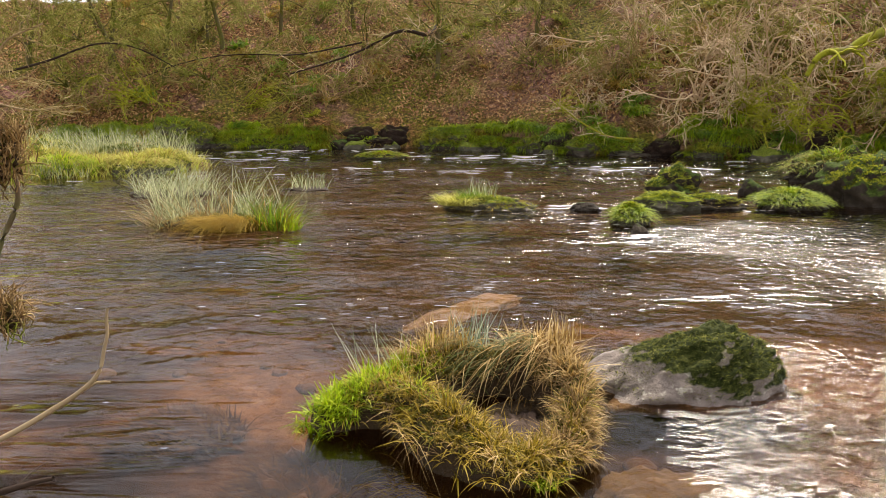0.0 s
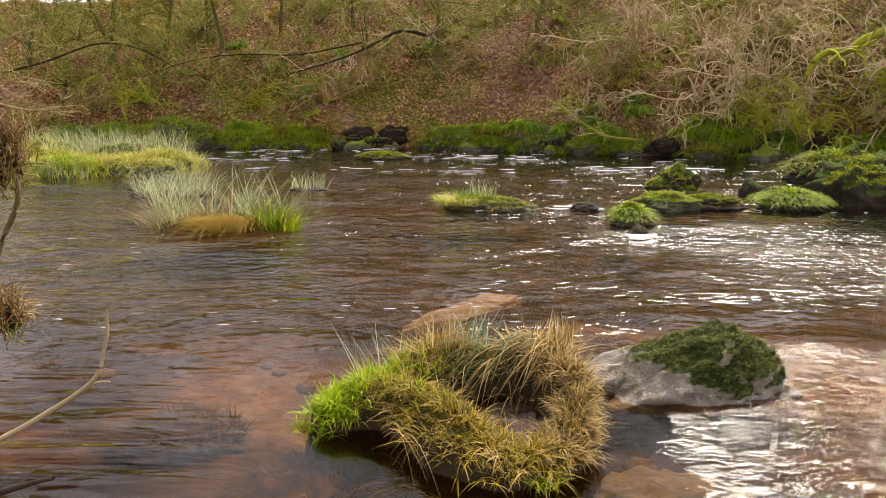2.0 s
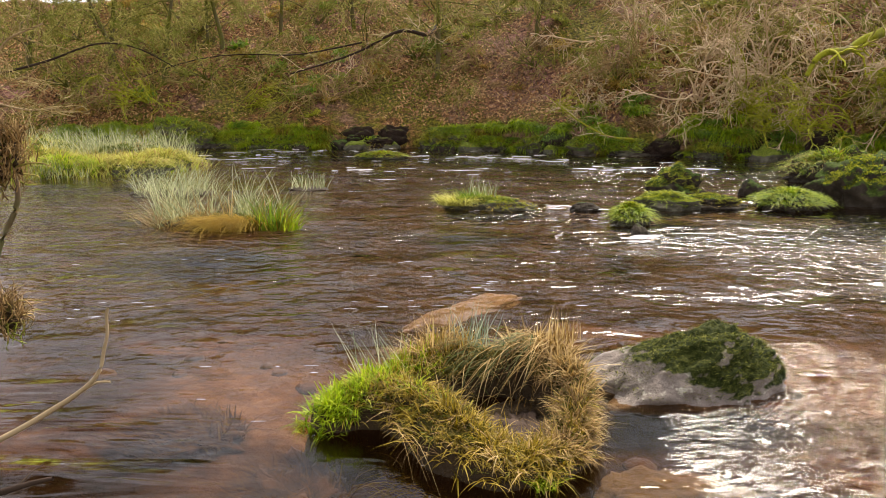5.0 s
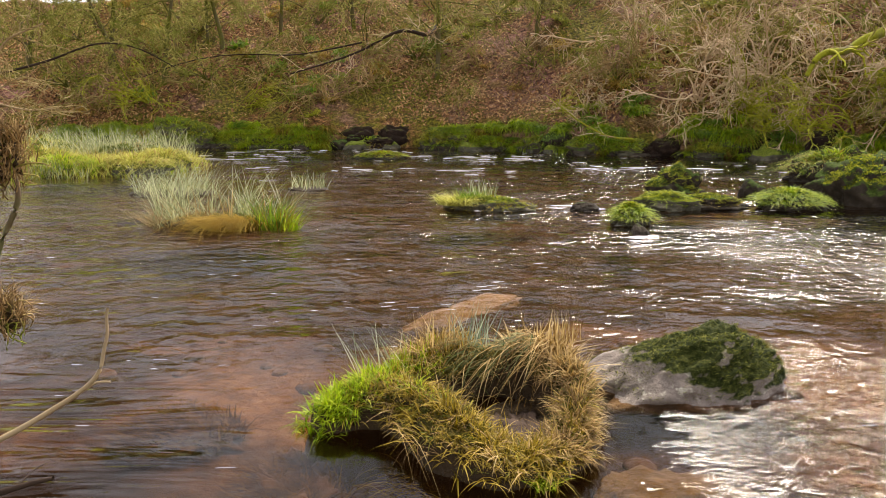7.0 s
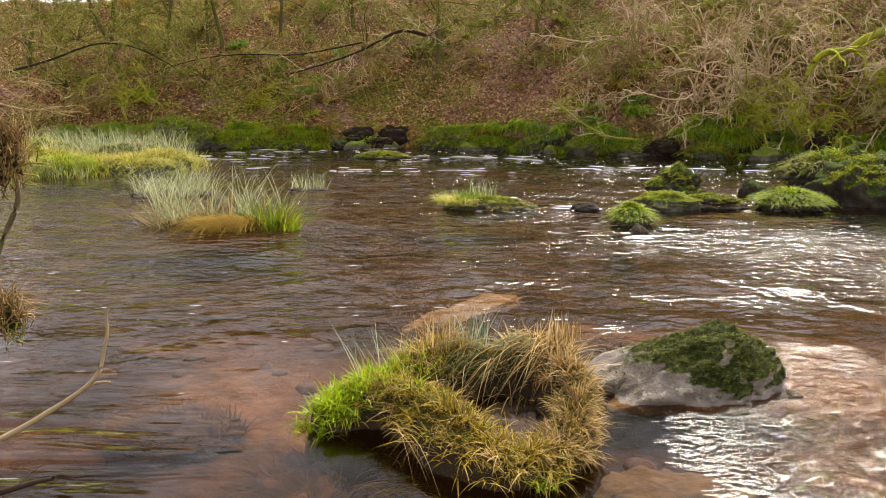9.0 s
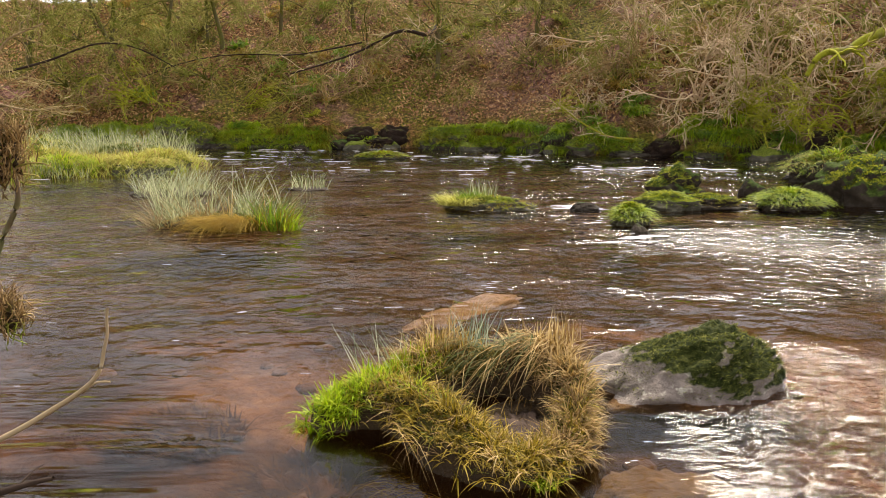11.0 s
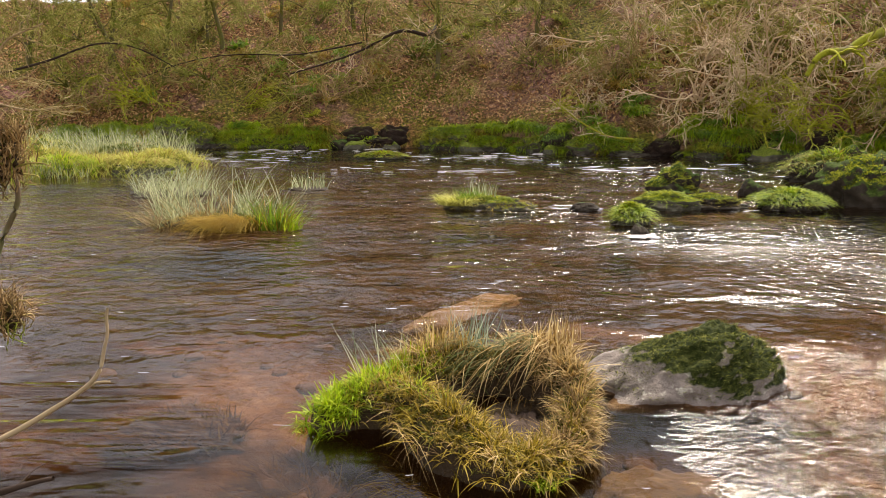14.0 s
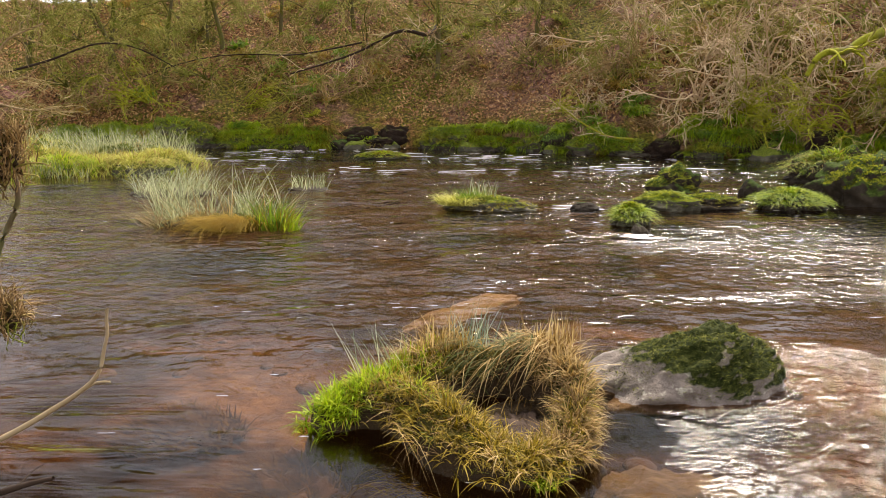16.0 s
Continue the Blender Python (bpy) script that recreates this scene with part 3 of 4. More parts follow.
    p[:, 2] = tussock_height(p[:, 0], p[:, 1])
    part("hanging_straw", blades("hanging_straw", STRAW, p - b, RNG.normal(-2.3, 0.5, n), RNG.uniform(0.12, 0.34, n), 0.007, RNG.uniform(0.2, 0.6, n), RNG.uniform(0.7, 1.0, n), 6, RNG.uniform(1.0, 1.8, n)), ob, "dry straw-coloured blades hanging over the hollow")
    # upright rush spikes on the back
    n = 46
    p = in_ellipse(n, 0.17, 3.48, 0.11, 0.05)
    p[:, 2] = 0.22
    part("rush_tuft", blades("rush_tuft", BLUEPALE, p - b, RNG.uniform(0, 6.28, n), RNG.uniform(0.12, 0.30, n), 0.006, RNG.uniform(0.05, 0.5, n), 0.1), ob, "upright blue-green rush spikes")
    n = 40
    p = in_ellipse(n, 0.62, 3.33, 0.09, 0.05)
    p[:, 2] = 0.30
    part("dry_tuft", blades("dry_tuft", STRAW, p - b, RNG.uniform(0, 6.28, n), RNG.uniform(0.08, 0.2, n), 0.007, RNG.uniform(0.05, 0.3, n), 0.05), ob, "upright dry stalks")
    n = 30
    p = np.stack([RNG.uniform(-0.45, -0.1, n), RNG.uniform(3.2, 3.45, n), np.full(n, 0.10)], 1)
    part("rush_tuft", blades("rush_tuft", RUSH, p - b, RNG.normal(2.4, 0.5, n), RNG.uniform(0.14, 0.32, n), 0.005, RNG.uniform(0.3, 0.8, n), 0.1), ob, "thin arching stems")
    # loose straws that trail into the water in front, and drowned grass
    n = 24
    p = np.stack([RNG.uniform(-0.34, -0.05, n), RNG.uniform(2.72, 2.90, n), RNG.uniform(0.03, 0.10, n)], 1)
    part("loose_straw", blades("loose_straw", STRAW, p - b, RNG.normal(-0.75, 0.35, n), RNG.uniform(0.15, 0.36, n), 0.0045, 0.9, 0.3, 5, RNG.uniform(1.0, 1.5, n)), ob, "loose straws trailing into the water")
    n = 260
    p = np.stack([RNG.uniform(-0.22, 0.42, n), RNG.uniform(2.44, 2.72, n), RNG.uniform(-0.16, -0.11, n)], 1)
    p[:, 1] -= 0.35 * np.clip(p[:, 0], -1, 0.25)
    part("drowned_grass", blades("drowned_grass", OLIVE, p - b, RNG.normal(3.3, 0.4, n), RNG.uniform(0.08, 0.17, n), 0.007, 1.2, 0.4, 4, 1.0), ob, "olive grass trailing just under the water")
    n = 70
    p = in_ellipse(n, 0.40, 2.43, 0.05, 0.03)
    part("fresh_grass", blades("fresh_grass", GREEN, p - b, RNG.uniform(0, 6.28, n), RNG.uniform(0.06, 0.12, n), 0.006, 0.6, 0.4), ob, "fresh bright green grass")


near_tussock()


def boulder(name, at, size, label, mat, seed, rough=0.18, detail=4, scale=1.6, turn=0.0, category="rock", group="", skew=0.0, coat=None, flat=0.35, flare=0.0):
    ob = new(name, lump(name, mat, *size, rough=rough, scale=scale, seed=seed, detail=detail, skew=skew, flat=flat, flare=flare))
    if coat:
        tagged(part("moss", moss_coat("moss", ob.data, *coat), ob), kind="stuff")
    ob.location, ob.rotation_euler = at, (0, 0, turn)
    return tagged(ob, label, category, group)


boulder("boulder", (1.28, 3.52, -0.03), (0.36, 0.25, 0.335), "grey river boulder covered with dark green moss", ROCK, 3, 0.26, 6, 1.5, 0.12, skew=0.62, flat=0.06, flare=0.50, coat=(ROCKMOSS, 11000, 0.013, -0.1, 5.0, -0.4))
boulder("submerged_lump", (0.98, 2.55, -0.22), (0.36, 0.28, 0.16), "brown submerged rock with yellow-green algae", ALGAE, 5, 0.3, 5, 2.4)
# added slab: its tan imitates the sheen where the water runs in a smooth tongue
boulder("submerged_lump", (0.22, 5.75, -0.40), (0.75, 0.24, 0.18), "tan slab put in as the sheen on a smooth tongue of water", TONGUESHEEN, 8, 0.22, 5, turn=0.78)

boulder("weed_bank", (-0.66, 2.62, -0.21), (0.24, 0.36, 0.10), "dark brown weed-covered hump on the river bed", WEEDY, 17, 0.45, 5, 3.0, category="weed")
boulder("weed_bank", (-1.35, 3.25, -0.22), (0.3, 0.22, 0.08), "dark brown weed-covered hump on the river bed", WEEDY, 18, 0.45, 5, 3.0, category="weed")
WEED = blade_material("brown_weed", [(0.012, 0.006, 0.002), (0.04, 0.02, 0.004), (0.09, 0.05, 0.010), (0.22, 0.13, 0.03)], 0.8, 0.3)
for wx, wy, rx, ry, n in ((-0.66, 2.62, 0.26, 0.36, 1700), (-1.35, 3.25, 0.32, 0.24, 1200)):
    weed = thing("water_weed", (wx, wy, -0.22), "dark brown-green weed growing on the river bed", "weed", kind="stuff")
    p = in_ellipse(n, 0, 0, rx, ry)
    p[:, 2] = 0.07 * np.sqrt(np.clip(1 - (p[:, 0] / rx) ** 2 - (p[:, 1] / ry) ** 2, 0, 1))
    part("weed_leaf", blades("weed_leaf", WEED, p, RNG.normal(3.1, 0.9, n), RNG.uniform(0.04, 0.11, n), 0.011, 0.9, 0.6), weed)

# stones lying on the bed
stone_kinds = [lump("bed_stone", BEDROCK, 0.10, 0.08, 0.05, 0.2, 1.2, 20 + k, 3) for k in range(5)]
for k in range(60):
    x, y = RNG.uniform(-2.2, 2.4), RNG.uniform(2.3, 5.0)
    ob = new("bed_stone", stone_kinds[k % 5])
    s = RNG.uniform(0.25, 0.9)
    ob.location, ob.rotation_euler, ob.scale = (x, y, float(ground_height(x, y)) + 0.005), (0, 0, RNG.uniform(0, 6.28)), (s, s, s)
    tagged(ob, "rounded brown stone lying on the river bed", "stone", "stones on the river bed")


# ---- mid-river: rushes and grassy islets ----
def rush_clump():
    b = np.array((-2.8, 8.3, 0.0))
    ob = thing("rush_clump", b, "clump of pale grey-green rushes with rust-coloured dead grass in the river", "rushes")
    hump = part("mound", lump("mound", TURF, 0.80, 0.40, 0.13, 0.25, 1.8, 4), ob, "dark peat mound")
    hump.location = (0.1, 0.1, 0)

    def stems(name, mat, n, c, r, h, w, lean, droop, label, az=None, steps=3):
        p = in_ellipse(n, *c, *r)
        a = np.arctan2(p[:, 1] - c[1], p[:, 0] - c[0]) + RNG.normal(0, 0.9, n) if az is None else RNG.normal(az, 0.5, n)
        if name == "rush_growth":
            hub = RNG.integers(0, 7, n)
            p = p[hub] + RNG.normal(0, 0.05, (n, 3))
            a = RNG.uniform(0, 6.28, n)
        p[:, 2] = 0.0
        part(name, blades(name, mat, p - b, a, RNG.uniform(0.45, 1.15, n) * h, w, np.abs(RNG.normal(lean, 0.25, n)), RNG.uniform(0.2, 1.0, n) * droop, steps, None if az is None else RNG.uniform(0.6, 1.15, n)), ob, label)

    stems("rush_growth", RUSH, 230, (-2.98, 8.7), (0.72, 0.35), 0.86, 0.009, 0.45, 0.6, "pale grey-green rush stems")
    stems("dead_stem", DEBRIS, 170, (-3.3, 8.25), (0.42, 0.26), 0.34, 0.009, 0.9, 0.8, "grey-brown dead stems")
    stems("rush_growth", RUSH, 110, (-3.25, 8.3), (0.50, 0.3), 0.46, 0.008, 0.8, 0.8, "pale grey-green rush stems")
    stems("rush_growth", RUSH, 80, (-2.25, 8.45), (0.38, 0.25), 0.74, 0.009, 0.45, 0.3, "pale grey-green rush stems")
    stems("dry_stem", STRAW, 60, (-2.7, 8.5), (0.75, 0.4), 0.62, 0.010, 0.6, 0.2, "dry pale stems")
    stems("dark_stem", BLUERUSH, 200, (-2.9, 8.5), (0.7, 0.4), 0.40, 0.010, 0.7, 0.5, "dark green stems")
    stems("green_foliage", OLIVE, 120, (-2.0, 8.05), (0.24, 0.14), 0.40, 0.011, 0.4, 0.4, "olive upright grass leaves")
    stems("green_foliage", DARKLEAF, 150, (-2.05, 8.05), (0.20, 0.14), 0.48, 0.012, 0.3, 0.35, "green upright grass leaves")
    stems("green_foliage", BLUERUSH, 70, (-2.08, 8.08), (0.20, 0.14), 0.48, 0.011, 0.3, 0.35, "dark green upright grass leaves")
    stems("green_foliage", GREEN, 110, (-1.95, 8.0), (0.26, 0.14), 0.34, 0.011, 0.5, 0.6, "short bright green grass")
    stems("dead_grass", RUST, 800, (-2.5, 8.05), (0.36, 0.2), 0.52, 0.012, 0.6, 0.8, "rust-coloured dead grass bent towards the water", -2.2, 5)


rush_clump()


def back_rushes():
    b = np.array((-4.5, 11.3, 0.0))
    ob = thing("rush_clump", b, "pale tall rushes standing in the river behind a tussock", "rushes")
    n = 330
    p = in_ellipse(n, -4.4, 11.2, 0.65, 0.5)
    part("rush_growth", blades("rush_growth", RUSH, p - b, RNG.uniform(0, 6.28, n), RNG.uniform(0.25, 0.75, n), 0.010, RNG.uniform(0, 0.8, n), 0.35), ob)
    part("mound", lump("mound", TURF, 0.7, 0.5, 0.06, 0.2, 1.8, 14), ob, "dark peat mound")
    b = np.array((-2.36, 11.9, 0.0))
    ob = thing("rush_clump", b, "small sparse pale rushes standing in the river", "rushes")
    n = 90
    p = in_ellipse(n, -2.36, 11.9, 0.34, 0.2)
    part("rush_growth", blades("rush_growth", RUSH, p - b, RNG.uniform(0, 6.28, n), RNG.uniform(0.15, 0.42, n), 0.013, RNG.uniform(0.1, 0.5, n), 0.2), ob)
    part("mound", lump("mound", TURF, 0.36, 0.24, 0.04, 0.2, 1.8, 15), ob, "dark peat mound")


back_rushes()


def islet(name, at, size, label, mound, coats, seed):
    """A grassy hummock in the river; coats: (part, material, number, height, width, lean, droop, label)."""
    b = np.array(at)
    ob = thing(name, b, label, "grass")
    me = lump("mound", mound, *size, rough=0.36, scale=2.2, seed=seed, detail=5)
    part("mound", me, ob, "dark mossy stone and peat")
    tagged(part("moss", moss_coat("moss", me, MOSS, 1600, 0.03, 0.15, 2.0 / size[0], -0.1), ob, "yellow-green moss"), kind="stuff")
    for nm, mat, n, h, w, lean, droop, lab in coats:
        p = in_ellipse(n, 0, 0, size[0] * 0.97, size[1] * 0.97)
        e = np.hypot(p[:, 0] / size[0], p[:, 1] / size[1])
        p[:, 2] = size[2] * np.sqrt(np.clip(1 - e ** 2, 0, 1)) * 0.9
        a = np.arctan2(p[:, 1], p[:, 0]) + RNG.normal(0, 0.6, n)
        tagged(part(nm, blades(nm, mat, p, a, h * RNG.uniform(0.6, 1.3, n), w, lean * (0.3 + 0.6 * e), np.clip(droop * (0.4 + e), 0, 1.2), 4, 0.3 + 0.9 * e), ob, lab), kind="stuff")
    return ob


isl = islet("grass_islet", (0.68, 9.75, -0.06), (0.64, 0.34, 0.21), "low islet of yellow-green grass and mossy stones in the river", GREENROCK,
            [("grass", OLIVE, 500, 0.09, 0.010, 0.7, 0.7, "yellow-olive grass")], 31)
n = 700
p = in_ellipse(n, -0.45, -0.05, 0.30, 0.22)
p[:, 2] = 0.12
part("grass", blades("grass", YELLOW, p, np.arctan2(p[:, 1], p[:, 0] + 0.45) + RNG.normal(0, 0.5, n), RNG.uniform(0.14, 0.30, n), 0.011, 0.4, 0.6, 4, RNG.uniform(0.2, 1.1, n)), isl, "yellow-green tufted grass")
n = 60
p = in_ellipse(n, 0.2, -0.22, 0.1, 0.06)
p[:, 2] = 0.05
part("rust_tuft", blades("rust_tuft", RUST, p, RNG.uniform(0, 6.28, n), RNG.uniform(0.08, 0.16, n), 0.012, 0.5, 0.4), isl, "rust-coloured grass tuft")
n = 300
p = in_ellipse(n, -0.25, 0.0, 0.22, 0.15)
p[:, 2] = 0.14
part("foliage", blades("foliage", DARKLEAF, p, RNG.uniform(0, 6.28, n), RNG.uniform(0.1, 0.28, n), 0.012, 0.4, 0.3), isl, "dark green grass leaves")
n = 60
p = in_ellipse(n, -0.12, 0.05, 0.2, 0.1)
p[:, 2] = 0.14
part("rush_growth", blades("rush_growth", RUSH, p, RNG.uniform(0, 6.28, n), RNG.uniform(0.2, 0.42, n), 0.011, 0.2, 0.1), isl, "pale upright rush stems")
islet("grass_islet", (-1.65, 18.5, 0), (0.62, 0.3, 0.16), "small far islet of yellow-green grass in the river", GREENROCK,
      [("grass", GREEN, 700, 0.14, 0.02, 0.8, 0.8, "yellow-green grass"), ("dead_grass", OLIVE, 500, 0.14, 0.02, 0.8, 0.9, "olive grass")], 33)
islet("moss_hummock", (2.36, 8.45, 0), (0.23, 0.24, 0.23), "round hummock of bright green moss and grass on a rock", GREENROCK,
      [("grass", GREEN, 900, 0.10, 0.012, 0.8, 0.9, "bright green mossy grass")], 35)
islet("grass_hummock", (5.0, 9.75, 0), (0.44, 0.32, 0.25), "hummock of long bright green grass on a river rock", DARKROCK,
      [("grass", GREEN, 1900, 0.13, 0.012, 0.9, 0.9, "long bright green grass")], 37)
islet("moss_hummock", (3.85, 9.85, 0), (0.52, 0.28, 0.15), "low dark rock with yellow-green moss in the river", DARKROCK,
      [("moss", OLIVE, 350, 0.05, 0.012, 0.8, 0.8, "yellow-green moss")], 38)
islet("moss_hummock", (3.20, 9.75, 0), (0.50, 0.32, 0.22), "lumpy rock with bright yellow-green moss cushions", GREENROCK,
      [("moss", GREEN, 500, 0.05, 0.012, 0.8, 0.8, "bright moss cushions")], 39)
boulder("mossy_boulder", (3.65, 10.7, 0), (0.46, 0.36, 0.46), "dark rounded boulder with moss on top in the river", DARKROCK, 41, 0.34, 5, 2.0, coat=(MOSS, 2600, 0.03, 0.1, 3.0, -0.1))
boulder("river_rock", (5.05, 11.1, 0), (0.20, 0.2, 0.25), "small dark wet rock in the river", DARKROCK, 43, 0.2)
boulder("river_rock", (2.02, 9.6, 0), (0.22, 0.15, 0.10), "low dark wet stone among white water", DARKROCK, 44, 0.2)
boulder("river_rock", (2.28, 7.75, -0.03), (0.10, 0.2, 0.14), "narrow dark stone under the small fall", DARKROCK, 46, 0.2)
boulder("mossy_boulder", (6.35, 10.3, 0), (0.72, 0.5, 0.62), "large dark boulder with hanging moss and grass", DARKROCK, 47, 0.34, 5, 1.9, coat=(MOSS, 2400, 0.04, 0.45, 2.0, -0.05))
boulder("mossy_boulder", (7.35, 10.9, 0), (0.8, 0.6, 0.66), "large dark boulder with hanging moss and grass", DARKROCK, 48, 0.34, 5, 1.9, coat=(MOSS, 2400, 0.04, 0.45, 2.0, -0.05))
big = islet("grass_boulder", (7.6, 13.2, 0), (0.9, 0.55, 0.55), "large river boulder capped with green grass", DARKROCK,
            [("grass", GREEN, 900, 0.25, 0.018, 0.9, 0.9, "green grass cap"), ("dead_grass", OLIVE, 800, 0.2, 0.018, 0.9, 0.9, "olive grass")], 49)


# ---- the grassy spit ----
def spit_grass():
    ob = thing("spit_grass", (-8.5, 14.8, 0.1), "rough pale and yellow-green grass on a river spit", "grass", kind="stuff")
    b = np.array(ob.location)

    def lay(name, mat, n, cx, cy, rx, ry, h, w, lean, droop, label):
        p = in_ellipse(n, cx, cy, rx, ry)
        p[:, 2] = ground_height(p[:, 0], p[:, 1])
        p = p[p[:, 2] > -0.12]
        m = len(p)
        part(name, blades(name, mat, p - b, RNG.uniform(0, 6.28, m), RNG.uniform(0.5, 1.2, m) * h, w, np.abs(RNG.normal(lean, 0.25, m)), RNG.uniform(0.2, 1, m) * droop), ob, label)

    lay("yellow_grass", GREEN, 5000, -9.0, 14.9, 4.0, 1.8, 0.20, 0.020, 0.6, 0.6, "yellow-green grass")
    lay("straw_grass", STRAW, 1500, -9.5, 15.4, 3.6, 1.6, 0.34, 0.018, 0.6, 0.6, "dry pale grass")
    lay("pale_grass", YELLOW, 7000, -9.0, 15.2, 4.2, 2.2, 0.32, 0.018, 0.6, 0.6, "pale yellow-green grass")
    lay("rush_growth", RUSH, 900, -8.2, 16.6, 2.2, 1.0, 0.80, 0.020, 0.35, 0.3, "pale upright rushes")
    lay("rush_growth", RUSH, 700, -7.4, 13.4, 1.3, 0.45, 0.32, 0.016, 0.3, 0.2, "pale upright rushes")


spit_grass()
for k, (x, y, sx, sz, mt) in enumerate(((-6.6, 14.6, 0.7, 0.22, YELLOW), (-7.9, 14.2, 0.6, 0.25, GREEN), (-8.8, 15.0, 0.8, 0.35, YELLOW), (-7.4, 16.2, 0.9, 0.4, RUSH), (-9.6, 16.4, 0.9, 0.5, YELLOW), (-6.4, 15.6, 0.6, 0.28, YELLOW), (-9.9, 14.4, 0.7, 0.3, GREEN))):
    islet("grass_hummock", (x, y, 0.08), (sx, 0.45, sz), "rough grassy hummock on the river spit", GREENROCK, [("grass", mt, 700, 0.30, 0.02, 0.7, 0.6, "rough grass"), ("dry_grass", STRAW, 160, 0.34, 0.016, 0.5, 0.4, "dry grass")], 170 + k)


# ---- the far bank: rocks, hanging leaves, fallen leaves ----
def bank_point(n, x0, x1, u0, u1):
    x = RNG.uniform(x0, x1, n)
    y = bank_line(x) + 0.25 * waver(x, bank_line(x), 1.1, 2.0) + RNG.uniform(u0, u1, n)
    return np.stack([x, y, ground_height(x, y)], 1)


for k in range(80):
    p = bank_point(1, -12, 14.5, -0.55, 0.0)[0]
    s = RNG.uniform(0.16, 0.5)
    boulder("bank_rock", (p[0], p[1], max(p[2], -0.1) + 0.02), (s * RNG.uniform(0.9, 1.5), s * 0.8, s * RNG.uniform(0.45, 0.9)), "dark wet rock with moss at the foot of the bank",
            DARKROCK if k % 3 else GREENROCK, 60 + k, 0.32, 4, turn=RNG.uniform(0, 3), group="rocks along the far bank")


# ledges under the bank, their near-black colour stands in for the hollow's shade
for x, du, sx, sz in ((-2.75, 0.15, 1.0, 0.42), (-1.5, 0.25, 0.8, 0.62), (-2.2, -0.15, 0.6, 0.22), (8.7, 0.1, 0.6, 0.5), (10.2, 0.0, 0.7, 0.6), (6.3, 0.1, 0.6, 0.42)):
    boulder("bank_rock", (x, float(bank_line(x)) + du, 0.1), (sx, 0.4, sz), "rock coloured near-black as the shade under the overhanging bank", SHADEROCK, 120 + x, 0.42, 5, 1.1, group="rocks along the far bank")


def bank_plants():
    """Clumps of long leaves that hang over the edge of the bank, each a plant of its own."""
    kinds = []
    for mat, lab in ((GREEN, "bright green"), (DARKLEAF, "dark green"), (OLIVE, "olive green")):
        for v in range(2):
            n = 210
            p = in_ellipse(n, 0, 0, 0.24, 0.2)
            a = RNG.normal(-1.57, 1.0, n)
            kinds.append((blades("foliage", mat, p, a, RNG.uniform(0.25, 0.62, n), 0.026, RNG.uniform(0.2, 0.7, n), RNG.uniform(0.3, 0.9, n), 4, RNG.uniform(0.6, 1.9, n)), lab))
    spots = [x for x in RNG.uniform(-13, 15, 900) if waver(x, 0.4 * x, 1.9, 0.3) + RNG.normal(0, 0.15) > -0.12][:250]
    for k, x in enumerate(spots):
        p = bank_point(1, x, x + 0.05, -0.2, 1.4 if x > 4 and k % 2 else 0.35)[0]
        if -3.4 < p[0] < -0.9 and RNG.random() < 0.6:
            continue
        if k % 3 == 0 and p[0] < 5:
            p = bank_point(1, p[0], p[0] + 0.05, -0.25, 0.05)[0]
        i = RNG.choice(6, p=[0.31, 0.31, 0.12, 0.12, 0.07, 0.07])
        me, lab = kinds[i]
        ob = thing("bank_plant", (p[0], p[1], max(p[2], 0.05)), lab + " long-leaved plant hanging over the river bank", "plant", "plants along the far bank")
        ob.rotation_euler, ob.scale = (0, 0, RNG.uniform(-0.8, 0.8)), [float(RNG.uniform(0.65, 1.2))] * 2 + [float(RNG.uniform(0.5, 1.2))]
        part("foliage", me, ob)


bank_plants()


for k, (x, sx, sz) in enumerate(((-6.9, 0.7, 0.40), (-5.7, 0.8, 0.34), (-4.5, 0.6, 0.30), (-0.2, 0.5, 0.5), (0.6, 0.6, 0.45), (1.7, 0.5, 0.3), (3.0, 0.7, 0.4), (4.4, 0.7, 0.5), (5.4, 0.5, 0.35), (7.3, 0.45, 0.3), (9.4, 0.5, 0.3), (-9.0, 0.9, 0.9), (-8.2, 0.7, 0.7), (12.0, 0.7, 0.4))):
    y = float(bank_line(x)) - 0.15 + 0.25 * float(waver(x, bank_line(x), 1.1, 2.0))
    islet("bank_hummock", (x, y, 0.05), (sx, 0.35, sz), "bright green moss and grass hummock on the river bank", GREENROCK,
          [("grass", GREEN if k % 3 else MOSS, 420, 0.24, 0.024, 0.6, 0.8, "hanging bright green grass"), ("olive_grass", OLIVE, 160, 0.2, 0.022, 0.6, 0.8, "olive grass")], 150 + k)


def fallen_leaves(n):
    p = bank_point(n, -22, 22, 0.3, 11)
    p = p[waver(p[:, 0], p[:, 1], 0.55, 2.4) + RNG.normal(0, 0.3, n) > -0.15]
    n = len(p)
    a, tilt = RNG.uniform(0, 6.28, n), RNG.normal(0, 0.45, n)
    s = RNG.uniform(0.03, 0.065, n)
    u = np.stack([np.cos(a), np.sin(a), 0.5 * np.sin(a) + tilt], 1) * s[:, None]
    v = np.stack([-np.sin(a), np.cos(a), 0.5 * np.cos(a) + 0.3], 1) * (s * 0.6)[:, None]
    c = p + np.array([0, 0, 0.03])
    lift = np.array([0, 0, 0.012])
    verts = np.stack([c - u, c - 0.2 * u + v + lift, c + u, c - 0.2 * u - v + lift], 1)
    f = (np.arange(n) * 4)[:, None] + np.arange(4)[None]
    ob = new("fallen_leaves", mesh_of("fallen_leaves", verts, [f], LEAF))
    tagged(ob, "red-brown fallen beech leaves covering the hillside", "foliage", kind="stuff")


fallen_leaves(90000)


